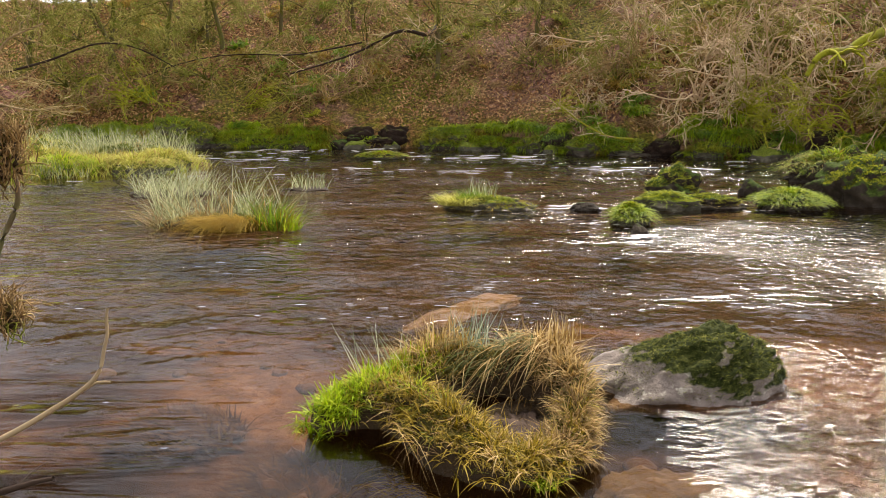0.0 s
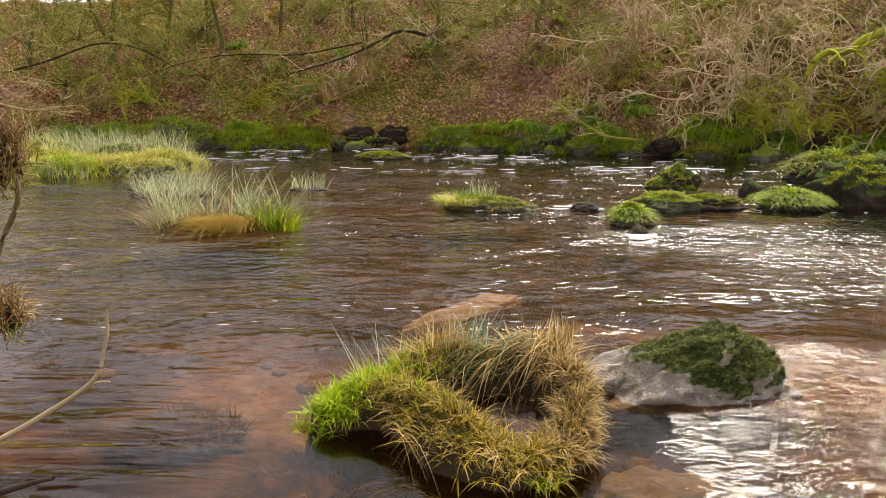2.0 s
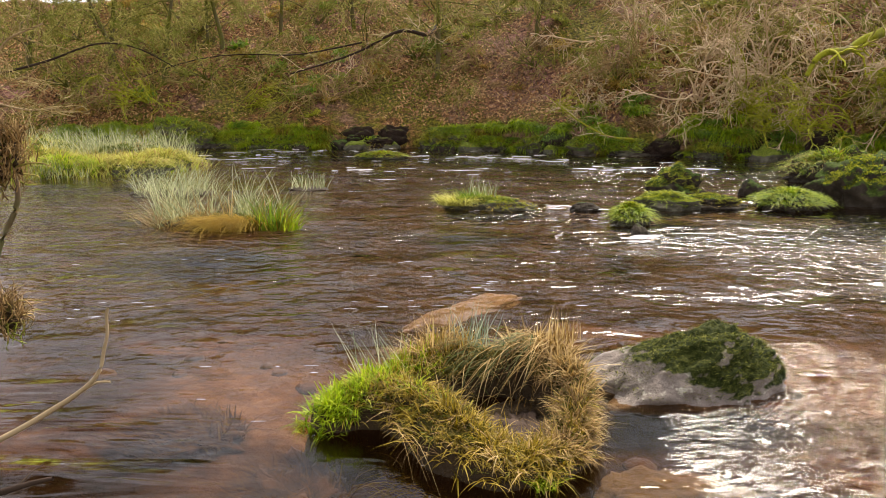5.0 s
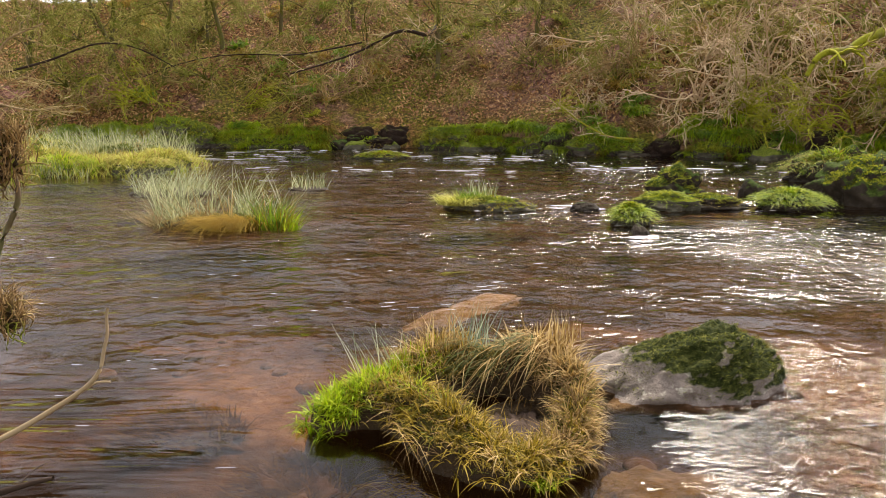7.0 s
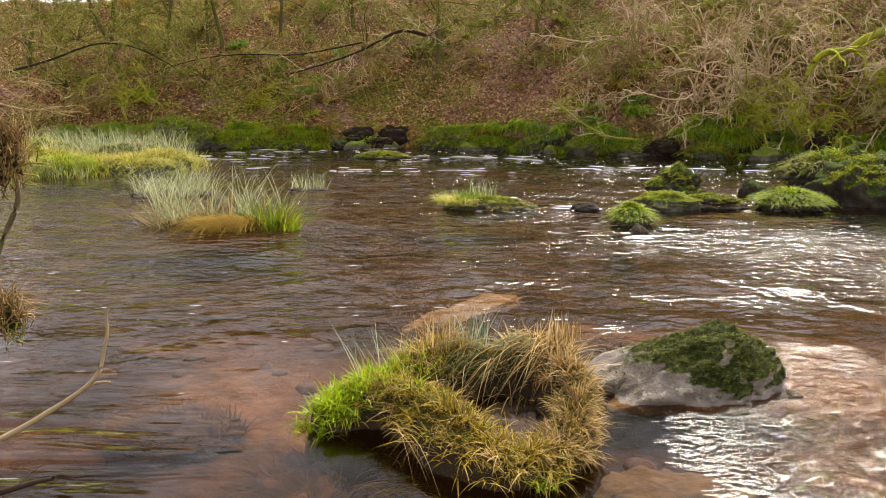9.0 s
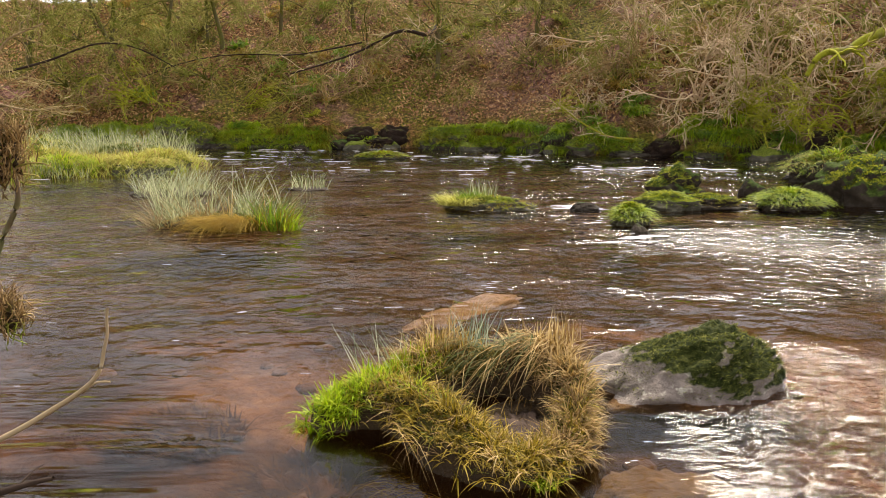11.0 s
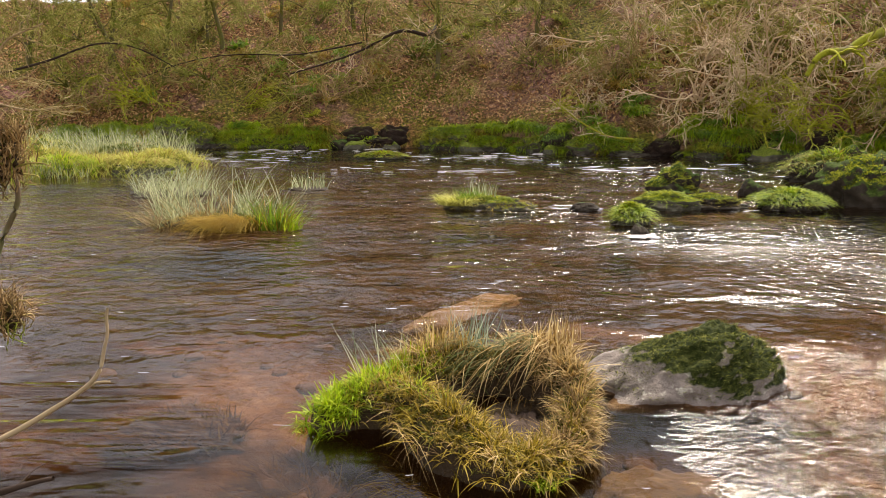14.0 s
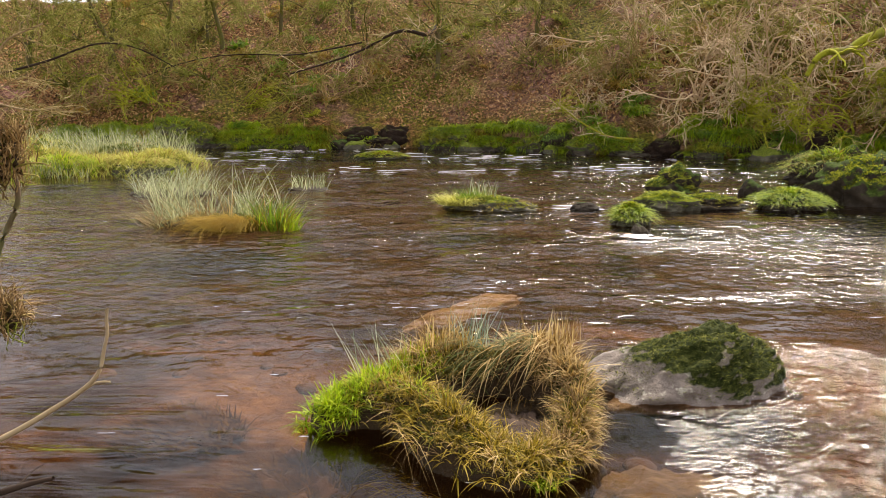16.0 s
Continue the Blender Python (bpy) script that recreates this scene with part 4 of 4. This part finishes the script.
def undergrowth():
    """Low tufts on the slope: dead bracken, moss, bramble and grass, each a plant of its own."""
    kinds = []
    for mat, lab, h, w, n in ((RUST, "rust-brown dead bracken tuft on the leafy slope", 0.42, 0.030, 110), (MOSS, "yellow-green moss cushion on the leafy slope", 0.16, 0.030, 240), (DARKLEAF, "dark green bramble tuft on the leafy slope", 0.34, 0.045, 120),
                              (DEBRIS, "dead brown stalks on the leafy slope", 0.5, 0.018, 110), (OLIVE, "olive grass tuft on the leafy slope", 0.32, 0.022, 200)):
        for v in range(2):
            p = in_ellipse(n, 0, 0, 0.34, 0.26)
            kinds.append((blades("foliage", mat, p, RNG.normal(-1.57, 1.4, n), RNG.uniform(0.5, 1.2, n) * h, w, RNG.uniform(0.1, 0.9, n), RNG.uniform(0.2, 0.9, n), 4, RNG.uniform(0.2, 1.5, n)), lab))
    odds = np.array([0.16, 0.16, 0.14, 0.14, 0.06, 0.06, 0.05, 0.05, 0.09, 0.09])
    for k in range(300):
        p = bank_point(1, -16, 16, 0.6, 8.5)[0]
        if waver(p[0], p[1], 0.9, 0.8) < -0.05:
            continue
        me, lab = kinds[RNG.choice(10, p=odds)]
        ob = thing("slope_plant", (p[0], p[1], p[2] - 0.03), lab, "plant", "plants on the slope")
        ob.rotation_euler, ob.scale = (0.4, 0, RNG.uniform(-0.8, 0.8)), [float(RNG.uniform(0.6, 1.5))] * 3
        part("foliage", me, ob)


undergrowth()


# ---- trees and bushes of the hillside ----
def tree_kind(name, label, height, r, twig_mat, bark_mat, limbs, droop, low=0.12):
    ob = thing(name, (0, 0, 0), label, "tree", "bare trees on the hillside")
    trunk = grow(np.zeros((1, 3)) - np.array([0, 0, 0.4]), np.array([[RNG.normal(0, 0.06), RNG.normal(-0.12, 0.06), 1.0]]), height, 12, 0.05, 0.02)
    part("trunk", tubes("trunk", bark_mat, [(trunk, r, r * 0.25)], 9), ob)
    s, d, f = offshoots(trunk, limbs, low, 0.55)
    d = d * np.array([1, 1, 0.35]) + np.array([0, -0.35, 0.0])
    l1 = grow(s, d, height * 0.36 * (1.15 - 0.6 * f), 9, 0.17, droop)
    for one in l1:
        part("limb", tubes("limb", bark_mat, [(one[None], r * 0.28, r * 0.08)], 5), ob)
    s, d, f = offshoots(l1, 8, 0.15, 0.6)
    l2 = grow(s, d, height * 0.15 * RNG.uniform(0.6, 1.3, len(s)), 6, 0.22, droop)
    s, d, f = offshoots(l2, 5, 0.1, 0.65)
    l3 = grow(s, d, height * 0.065 * RNG.uniform(0.5, 1.4, len(s)), 4, 0.25, droop * 0.8)
    s, d, f = offshoots(l3, 2, 0.2, 0.7)
    l4 = grow(s, d, height * 0.035 * RNG.uniform(0.5, 1.4, len(s)), 3, 0.25, droop)
    tagged(part("twig_spray", tubes("twig_spray", twig_mat, [(l2, r * 0.10, r * 0.06), (l3, 0.015, 0.009), (l4, 0.010, 0.006)], 3), ob), kind="stuff")
    return ob


def bush_kind(name, label, size, mat, stems, droop, mossy=None):
    ob = thing(name, (0, 0, 0), label, "bush", "bare bushes on the hillside")
    d = RNG.normal(0, 0.8, (stems, 3)) * np.array([1, 0.6, 0.3]) + np.array([0, -0.45, 0.75])
    l1 = grow(in_ellipse(stems, 0, 0, 0.15, 0.15), d, size * RNG.uniform(0.6, 1.2, stems), 10, 0.2, droop)
    for one in l1:
        part("stem", tubes("stem", mossy or mat, [(one[None], 0.032, 0.013)], 5), ob)
    s, d, f = offshoots(l1, 6, 0.2, 0.6)
    l2 = grow(s, d, size * 0.5 * RNG.uniform(0.5, 1.2, len(s)), 9, 0.25, droop)
    s, d, f = offshoots(l2, 4, 0.1, 0.6)
    l3 = grow(s, d, size * 0.22 * RNG.uniform(0.4, 1.1, len(s)), 5, 0.28, droop)
    s, d, f = offshoots(l3, 1, 0.1, 0.6)
    l4 = grow(s, d, size * 0.09 * RNG.uniform(0.5, 1.3, len(s)), 3, 0.25, droop)
    tagged(part("twig_spray", tubes("twig_spray", mat, [(l2, 0.016, 0.010), (l3, 0.011, 0.007), (l4, 0.008, 0.005)], 3), ob), kind="stuff")
    return ob


def plant_all(kinds, spots):
    """The first spot of a kind takes the built thing, the others its copies."""
    used = set()
    for k, (x, u, turn, size) in enumerate(spots):
        ob = kinds[k % len(kinds)]
        y = float(bank_line(x)) + u
        m = pose(x, y, float(ground_height(x, y)) - 0.05, 0, 0, turn)
        if ob in used:
            ob = copy_thing(ob, m)
        used.add(ob)
        ob.matrix_basis = m
        ob.scale = (size, size, size)


trees = [tree_kind("tree", "bare brown woodland tree with drooping twigs", 11, 0.12, TWIG, OLDMOSS, 16, -0.05),
         tree_kind("tree", "bare woodland tree with mossy green limbs", 10, 0.12, OLIVETWIG, OLDMOSS, 18, -0.09, 0.08),
         tree_kind("tree", "slender bare woodland tree with fine olive twigs", 12, 0.10, OLIVETWIG, OLDMOSS, 16, -0.04)]
plant_all(trees, [(-16, 4, 10, 0.6), (-12.2, 3.4, -25, 0.7), (-9.4, 5, 15, 0.6), (-6.6, 5.5, 40, 0.65), (-3.6, 6.0, 20, 0.8), (-1.3, 7.4, -35, 1.0),
                  (-0.2, 2.6, 8, 0.75), (2.8, 7.5, 25, 1.1), (5.2, 7.5, -15, 1.0), (8.4, 7.5, 5, 1.0), (-14.2, 6, 30, 0.6), (12.5, 6, 20, 1.0), (16.5, 5, -20, 1.0)])
bushes = [bush_kind("bush", "bare pale-twigged bush leaning towards the river", 2.6, PALE, 9, -0.09),
          bush_kind("bush", "bare bush with mossy yellow-green stems", 2.4, PALE, 8, -0.07, MOSSBARK),
          bush_kind("bush", "tangled bare brown bush", 2.2, TWIG, 9, -0.06)]
plant_all(bushes, [(7.6, 1.6, 0, 1.0), (8.8, 1.2, 20, 0.9), (5.4, 2.4, -20, 0.8), (9.6, 2.2, -15, 1.1), (10.8, 1.6, 10, 1.0), (6.2, 3.0, 0, 0.9), (11.8, 2.4, 30, 1.1), (12.8, 1.4, -10, 1.0),
                   (9.0, 4.6, 15, 0.9), (8.4, 3.4, 40, 1.1), (13.2, 3.6, 0, 1.2), (7.0, 2.2, 30, 0.9), (6.4, 4.0, -30, 1.1), (10.4, 4.4, 15, 1.2), (12.2, 0.9, -15, 0.9), (4.4, 1.0, 10, 0.5), (14.4, 2.4, -30, 1.2), (11.6, 0.9, 60, 0.8)])
plain = [bush_kind("bush", "bare brown bush with drooping twigs", 2.3, TWIG, 9, -0.10), bush_kind("bush", "bare bush with dark mossy stems", 2.2, TWIG, 8, -0.07, OLDMOSS)]
plant_all(plain, [(-2.4, 2.2, 0, 0.9), (-6.5, 2.6, 15, 0.9), (-4.2, 1.8, 30, 0.9), (-8.6, 2.4, -15, 0.9), (1.2, 3.6, 20, 0.7), (-1.0, 3.8, -10, 0.9), (-11.5, 1.6, 20, 1.0), (-13.5, 2.2, 0, 1.0), (-5.3, 4.2, 5, 1.0), (-3.0, 4.4, 30, 1.0),
                  (0.6, 1.6, 60, 0.5), (3.2, 3.4, -40, 0.7)])
mossy = [bush_kind("bush", "low bush thick with yellow-green moss", 1.9, MOSSTWIG, 8, -0.08, MOSSBARK)]
plant_all(mossy, [(8.2, 0.9, 0, 0.8), (10.0, 1.0, 70, 1.0), (11.4, 1.5, -40, 1.1), (12.6, 0.8, 30, 1.0), (9.2, 2.6, 120, 1.1), (10.6, 0.5, 200, 1.0), (9.6, 0.6, 260, 0.9), (11.2, 0.4, 20, 0.9), (3.4, 0.9, 10, 0.6), (-7.0, 1.4, 40, 0.8), (-10.4, 1.4, -60, 1.0)])
brush = [bush_kind("brushwood", "thin brown brushwood with hanging twigs", 2.4, TWIG, 8, -0.10), bush_kind("brushwood", "olive brushwood with mossy stems", 2.2, OLIVETWIG, 8, -0.08, OLDMOSS)]
plant_all(brush, [(x, u, t, c) for x, u, t, c in zip(np.linspace(-17, 14, 14), RNG.uniform(4.2, 7.0, 14), RNG.uniform(-60, 60, 14), RNG.uniform(0.6, 1.0, 14))])
moss_trees = [tree_kind("tree", "small tree with arching moss-green branches", 5, 0.10, OLIVETWIG, OLDMOSS, 14, -0.10, 0.2)]
plant_all(moss_trees, [(-10.2, 2.4, 0, 1.0), (-12.6, 3.4, 80, 1.1), (-8.6, 4.4, 200, 1.0), (9.3, 3.0, 30, 0.8), (12.4, 3.0, -40, 1.0), (-15.4, 3.0, 20, 1.1), (14.0, 1.8, 10, 0.9), (3.4, 5.0, 0, 0.9)])


def limb(name, points, r0, r1, mat, label, category="branch", extra=None):
    """A single bent branch through given bends."""
    b = np.array(points[0])
    pts = np.array(points, dtype=float) - b
    t = np.linspace(0, len(pts) - 1, (len(pts) - 1) * 5 + 1)
    fine = np.stack([np.interp(t, range(len(pts)), pts[:, i]) for i in range(3)], 1)
    fine[1:-1] += RNG.normal(0, 0.8 * min(r0, r1), fine[1:-1].shape)
    for _ in range(5):
        fine[1:-1] = 0.25 * fine[:-2] + 0.5 * fine[1:-1] + 0.25 * fine[2:]
    ob = thing(name, b, label, category)
    part("stem", tubes("stem", mat, [(fine[None], r0, r1)], 8), ob)
    thin = min(r0, r1)
    if extra:
        s, d, f = offshoots(fine[None], extra[0], 0.1, 0.7)
        l2 = grow(s, d, extra[1] * RNG.uniform(0.5, 1.3, len(s)), 5, 0.25, -0.03)
        s, d, f = offshoots(l2, 3, 0.2, 0.7)
        l3 = grow(s, d, extra[1] * 0.45 * RNG.uniform(0.5, 1.3, len(s)), 4, 0.25, -0.03)
        if extra[0] < 5:
            for one in l2:
                part("twig", tubes("twig", extra[2], [(one[None], r1 * 0.6, r1 * 0.25)], 5), ob)
        else:
            tagged(part("twig_spray", tubes("twig_spray", extra[2], [(l2, thin * 0.7, thin * 0.4), (l3, thin * 0.45, thin * 0.3)], 4), ob), kind="stuff")
    return ob


limb("mossy_limb", [(9.05, 17.5, 2.12), (9.2, 17.5, 2.55), (9.62, 17.6, 2.72), (10.1, 17.7, 2.76), (10.6, 17.9, 3.04), (11.1, 18.1, 3.2), (12.2, 18.5, 3.75), (14.2, 19.2, 3.9), (15.4, 19.8, 2.9)], 0.06, 0.17, MOSSBARK, "thick bent limb covered with bright green moss", extra=(9, 0.9, MOSSTWIG))
limb("drooping_branch", [(-0.2, 25.2, 4.1), (-0.5, 24, 3.6), (-1.4, 23.9, 3.95), (-2.8, 23.9, 3.1), (-5.2, 23.8, 2.4)], 0.08, 0.02, WETBARK, "dark drooping branch with fine twigs", extra=(26, 0.8, PALE))
limb("drooping_branch", [(-16.5, 24.2, 2.2), (-13.4, 24.0, 2.8), (-11.6, 23.8, 3.5), (-10.2, 23.8, 3.3), (-9.0, 23.8, 2.6)], 0.045, 0.015, WETBARK, "dark arching branch with mossy twigs", extra=(30, 1.0, OLIVETWIG))
limb("drooping_branch", [(-2.8, 24.6, 3.5), (-5.0, 24.2, 3.0), (-6.6, 24.0, 3.1), (-8.4, 23.8, 2.9), (-10.2, 23.8, 2.3)], 0.030, 0.012, WETBARK, "dark level branch with mossy twigs", extra=(34, 0.9, OLIVETWIG))
limb("dead_branch", [(5.4, 19.6, 0.45), (4.6, 19.5, 0.5), (3.6, 19.6, 1.1), (2.9, 19.8, 1.7)], 0.035, 0.010, MOSSBARK, "mossy fallen branch lying over the bank", extra=(9, 0.7, PALE))

# ---- close to the camera: branches of the near bank ----
limb("bare_branch", [(-2.3, 2.42, 0.0), (-1.7, 2.4, 0.23), (-1.56, 2.4, 0.31), (-1.44, 2.4, 0.38), (-1.35, 2.4, 0.44), (-1.29, 2.4, 0.5), (-1.26, 2.4, 0.59), (-1.24, 2.4, 0.66), (-1.23, 2.4, 0.76)], 0.013, 0.0050, DRYBARK, "bare pale branch curving up over the water")
limb("broken_twig", [(-1.35, 2.4, 0.44), (-1.3, 2.4, 0.47), (-1.25, 2.4, 0.47)], 0.006, 0.004, DRYBARK, "short broken twig of a bare branch")
limb("dark_stick", [(-1.95, 2.3, -0.02), (-1.65, 2.3, 0.08), (-1.45, 2.3, 0.13)], 0.02, 0.008, WETBARK, "dark wet stick poking out of the water", extra=(3, 0.12, WETBARK))


def flood_debris(at, size, n, label):
    """Dead stalks and roots washed together round a stem."""
    ob = thing("flood_debris", at, label, "debris")
    tagged(part("dead_stalk", blades("dead_stalk", DEBRIS, RNG.normal(0, 0.4, (n, 3)) * np.array(size), RNG.uniform(0, 6.28, n), RNG.uniform(0.04, 0.14, n), 0.006, RNG.uniform(-1, 1, n), RNG.uniform(0, 1.3, n), 4), ob), kind="stuff")
    st = grow(RNG.normal(0, 0.3, (40, 3)) * np.array(size), RNG.normal(0, 1, (40, 3)), RNG.uniform(0.06, 0.18, 40), 5, 0.4, -0.05)
    tagged(part("root_tangle", tubes("root_tangle", TWIG, [(st, 0.005, 0.002)], 4), ob), kind="stuff")
    part("core", lump("core", TURF, size[0] * 0.5, size[1] * 0.5, size[2] * 0.6, 0.5, 2.5, 71, 4, 1.0), ob, "matted brown core")


flood_debris((-1.92, 3.0, 1.26), (0.10, 0.12, 0.17), 1300, "hanging brown clump of dead stalks caught on a branch")
flood_debris((-2.0, 3.0, 0.53), (0.08, 0.1, 0.11), 600, "dark brown tangle of dead stalks above the water")
limb("riverside_shrub", [(-2.25, 3.0, 0.0), (-2.0, 3.0, 0.90), (-1.90, 3.0, 1.02), (-1.87, 3.0, 1.12), (-1.95, 3.0, 1.45), (-2.0, 3.05, 1.9)], 0.014, 0.009, BARK, "dark bush stem with a caught clump of flood debris")
limb("bare_branch", [(-2.3, 3.1, 1.35), (-1.92, 3.0, 1.65), (-1.85, 3.0, 1.76), (-1.68, 3.0, 1.82)], 0.007, 0.0035, DRYBARK, "bare pale branch reaching over the river", extra=(26, 0.15, STRAWTWIG))
limb("bare_branch", [(-2.3, 3.1, 1.40), (-1.95, 3.0, 1.53), (-1.80, 3.0, 1.60)], 0.005, 0.003, DRYBARK, "bare pale branch reaching over the river", extra=(26, 0.15, STRAWTWIG))
limb("bare_branch", [(-2.3, 3.1, 1.60), (-1.95, 3.0, 1.50), (-1.80, 3.0, 1.46), (-1.68, 3.0, 1.47)], 0.005, 0.003, DRYBARK, "bare pale branch reaching over the river", extra=(26, 0.15, STRAWTWIG))
limb("bare_branch", [(-2.3, 3.1, 1.7), (-2.0, 3.0, 1.72), (-1.9, 3.0, 1.90), (-1.84, 3.0, 2.0)], 0.005, 0.003, DRYBARK, "bare pale branch reaching over the river", extra=(26, 0.15, STRAWTWIG))
limb("thin_twig", [(-2.1, 3.0, 0.45), (-1.96, 3.0, 0.52), (-1.92, 3.0, 0.64)], 0.006, 0.003, PALE, "thin pale twig above the water")


# ---- moving water: foam that drifts on the flow ----
def foam_mesh(length, width):
    """One ragged streak of foam drawn out along the flow."""
    k = 11
    t = np.linspace(-0.5, 0.5, k)
    mid = np.cumsum(RNG.normal(0, 0.22, k)) * width
    half = width * np.sqrt(1 - (2 * t) ** 2 * 0.97) * RNG.uniform(0.35, 1.0, k)
    a = np.stack([t * length, mid - half, np.zeros(k)], 1)
    c = np.stack([t * length, mid, 0.3 * half + 0.002], 1)
    b = np.stack([t * length, mid + half, np.zeros(k)], 1)
    verts = np.stack([a, c, b], 1).reshape(-1, 3)
    i = np.arange(k - 1) * 3
    f = np.concatenate([np.stack([i, i + 3, i + 4, i + 1], 1), np.stack([i + 1, i + 4, i + 5, i + 2], 1)])
    return mesh_of("foam", verts, [f], FOAM, smooth=True)


near_foam = [foam_mesh(RNG.uniform(0.02, 0.09), RNG.uniform(0.002, 0.005)) for _ in range(8)]
mid_foam = [foam_mesh(RNG.uniform(0.03, 0.10), RNG.uniform(0.003, 0.009)) for _ in range(10)]
far_foam = [foam_mesh(RNG.uniform(0.15, 0.7), RNG.uniform(0.02, 0.05)) for _ in range(8)]
fall_foam = [foam_mesh(0.34, 0.05), foam_mesh(0.26, 0.04)]
DRIFT, CHURN = [], []
for k in range(190):
    if k < 30:
        y, v, me = RNG.uniform(2.4, 4.6), RNG.uniform(0.30, 0.5), near_foam[k % 8]
    elif k < 150:
        y, v, me = (RNG.normal(4.75, 0.2) if k % 3 == 0 else RNG.normal(6.4, 0.5) if k % 3 == 1 else RNG.uniform(4.4, 9.5)), RNG.uniform(0.6, 1.0), mid_foam[k % 10]
    else:
        y, v, me = RNG.uniform(13, 21), RNG.uniform(0.9, 1.3), far_foam[k % 8]
    reach = 0.70 * y
    x = RNG.uniform(-reach, reach + v * 16)
    ob = new("foam_streak", me)
    tagged(ob, "thin pale foam streak drifting on brown water", "foam", "foam drifting on the river")
    DRIFT.append((ob, x, y, v, RNG.uniform(0, 6.28)))

# white water that stays where stones break the flow
for x, y, rx, ry, n, kind in ((2.2, 7.35, 0.28, 0.25, 10, mid_foam), (2.22, 7.45, 0.12, 0.12, 5, fall_foam), (1.9, 9.7, 0.3, 0.2, 4, fall_foam), (1.75, 9.75, 0.35, 0.25, 14, mid_foam), (0.6, 9.38, 0.35, 0.06, 6, mid_foam), (2.0, 8.5, 0.3, 0.15, 6, mid_foam),
                              (1.85, 3.75, 0.15, 0.15, 5, near_foam), (-4.0, 21.0, 3.5, 0.8, 26, far_foam), (3.7, 20.3, 0.6, 0.2, 5, far_foam), (1.5, 18.6, 2.5, 1.0, 22, far_foam), (-5.5, 18.5, 3.0, 1.0, 18, far_foam), (4.8, 15.6, 1.6, 0.7, 16, far_foam), (-1.5, 15.0, 3.0, 0.8, 14, far_foam),
                              (3.6, 6.2, 1.2, 0.8, 26, mid_foam), (3.9, 7.4, 1.1, 0.2, 16, mid_foam), (4.6, 9.35, 0.6, 0.06, 6, mid_foam), (0.35, 5.4, 0.25, 0.2, 8, mid_foam), (-0.3, 4.85, 0.4, 0.1, 6, mid_foam)):
    for k in range(n):
        ob = new("foam_patch", kind[k % len(kind)])
        tagged(ob, "white broken water where the flow meets stones", "foam", "broken water in the river")
        CHURN.append((ob, x + RNG.normal(0, rx * 0.6), y + RNG.normal(0, ry * 0.6), RNG.uniform(0, 6.28), RNG.uniform(0.03, 0.1)))


def motions():
    times = [0, 0.2] + list(range(1, 16)) + [15.8, 16]
    walk(river, [(t, pose(FLOW * t, 0, 0)) for t in times])
    for ob, x, y, v, ph in DRIFT:
        walk(ob, [(t, pose(x - v * t, y + 0.06 * math.sin(0.9 * t + ph), 0.012, 0, 0, 4 * math.sin(0.7 * t + ph))) for t in times])
    for ob, x, y, ph, a in CHURN:
        walk(ob, [(t, pose(x + a * math.sin(2.6 * t + ph), y + 0.3 * a * math.sin(1.9 * t + 2 * ph), 0.014 + 0.01 * math.sin(3.1 * t + ph), 0, 0, 6 * math.sin(2.2 * t + ph))) for t in [0.5 * i for i in range(33)]])


motions()
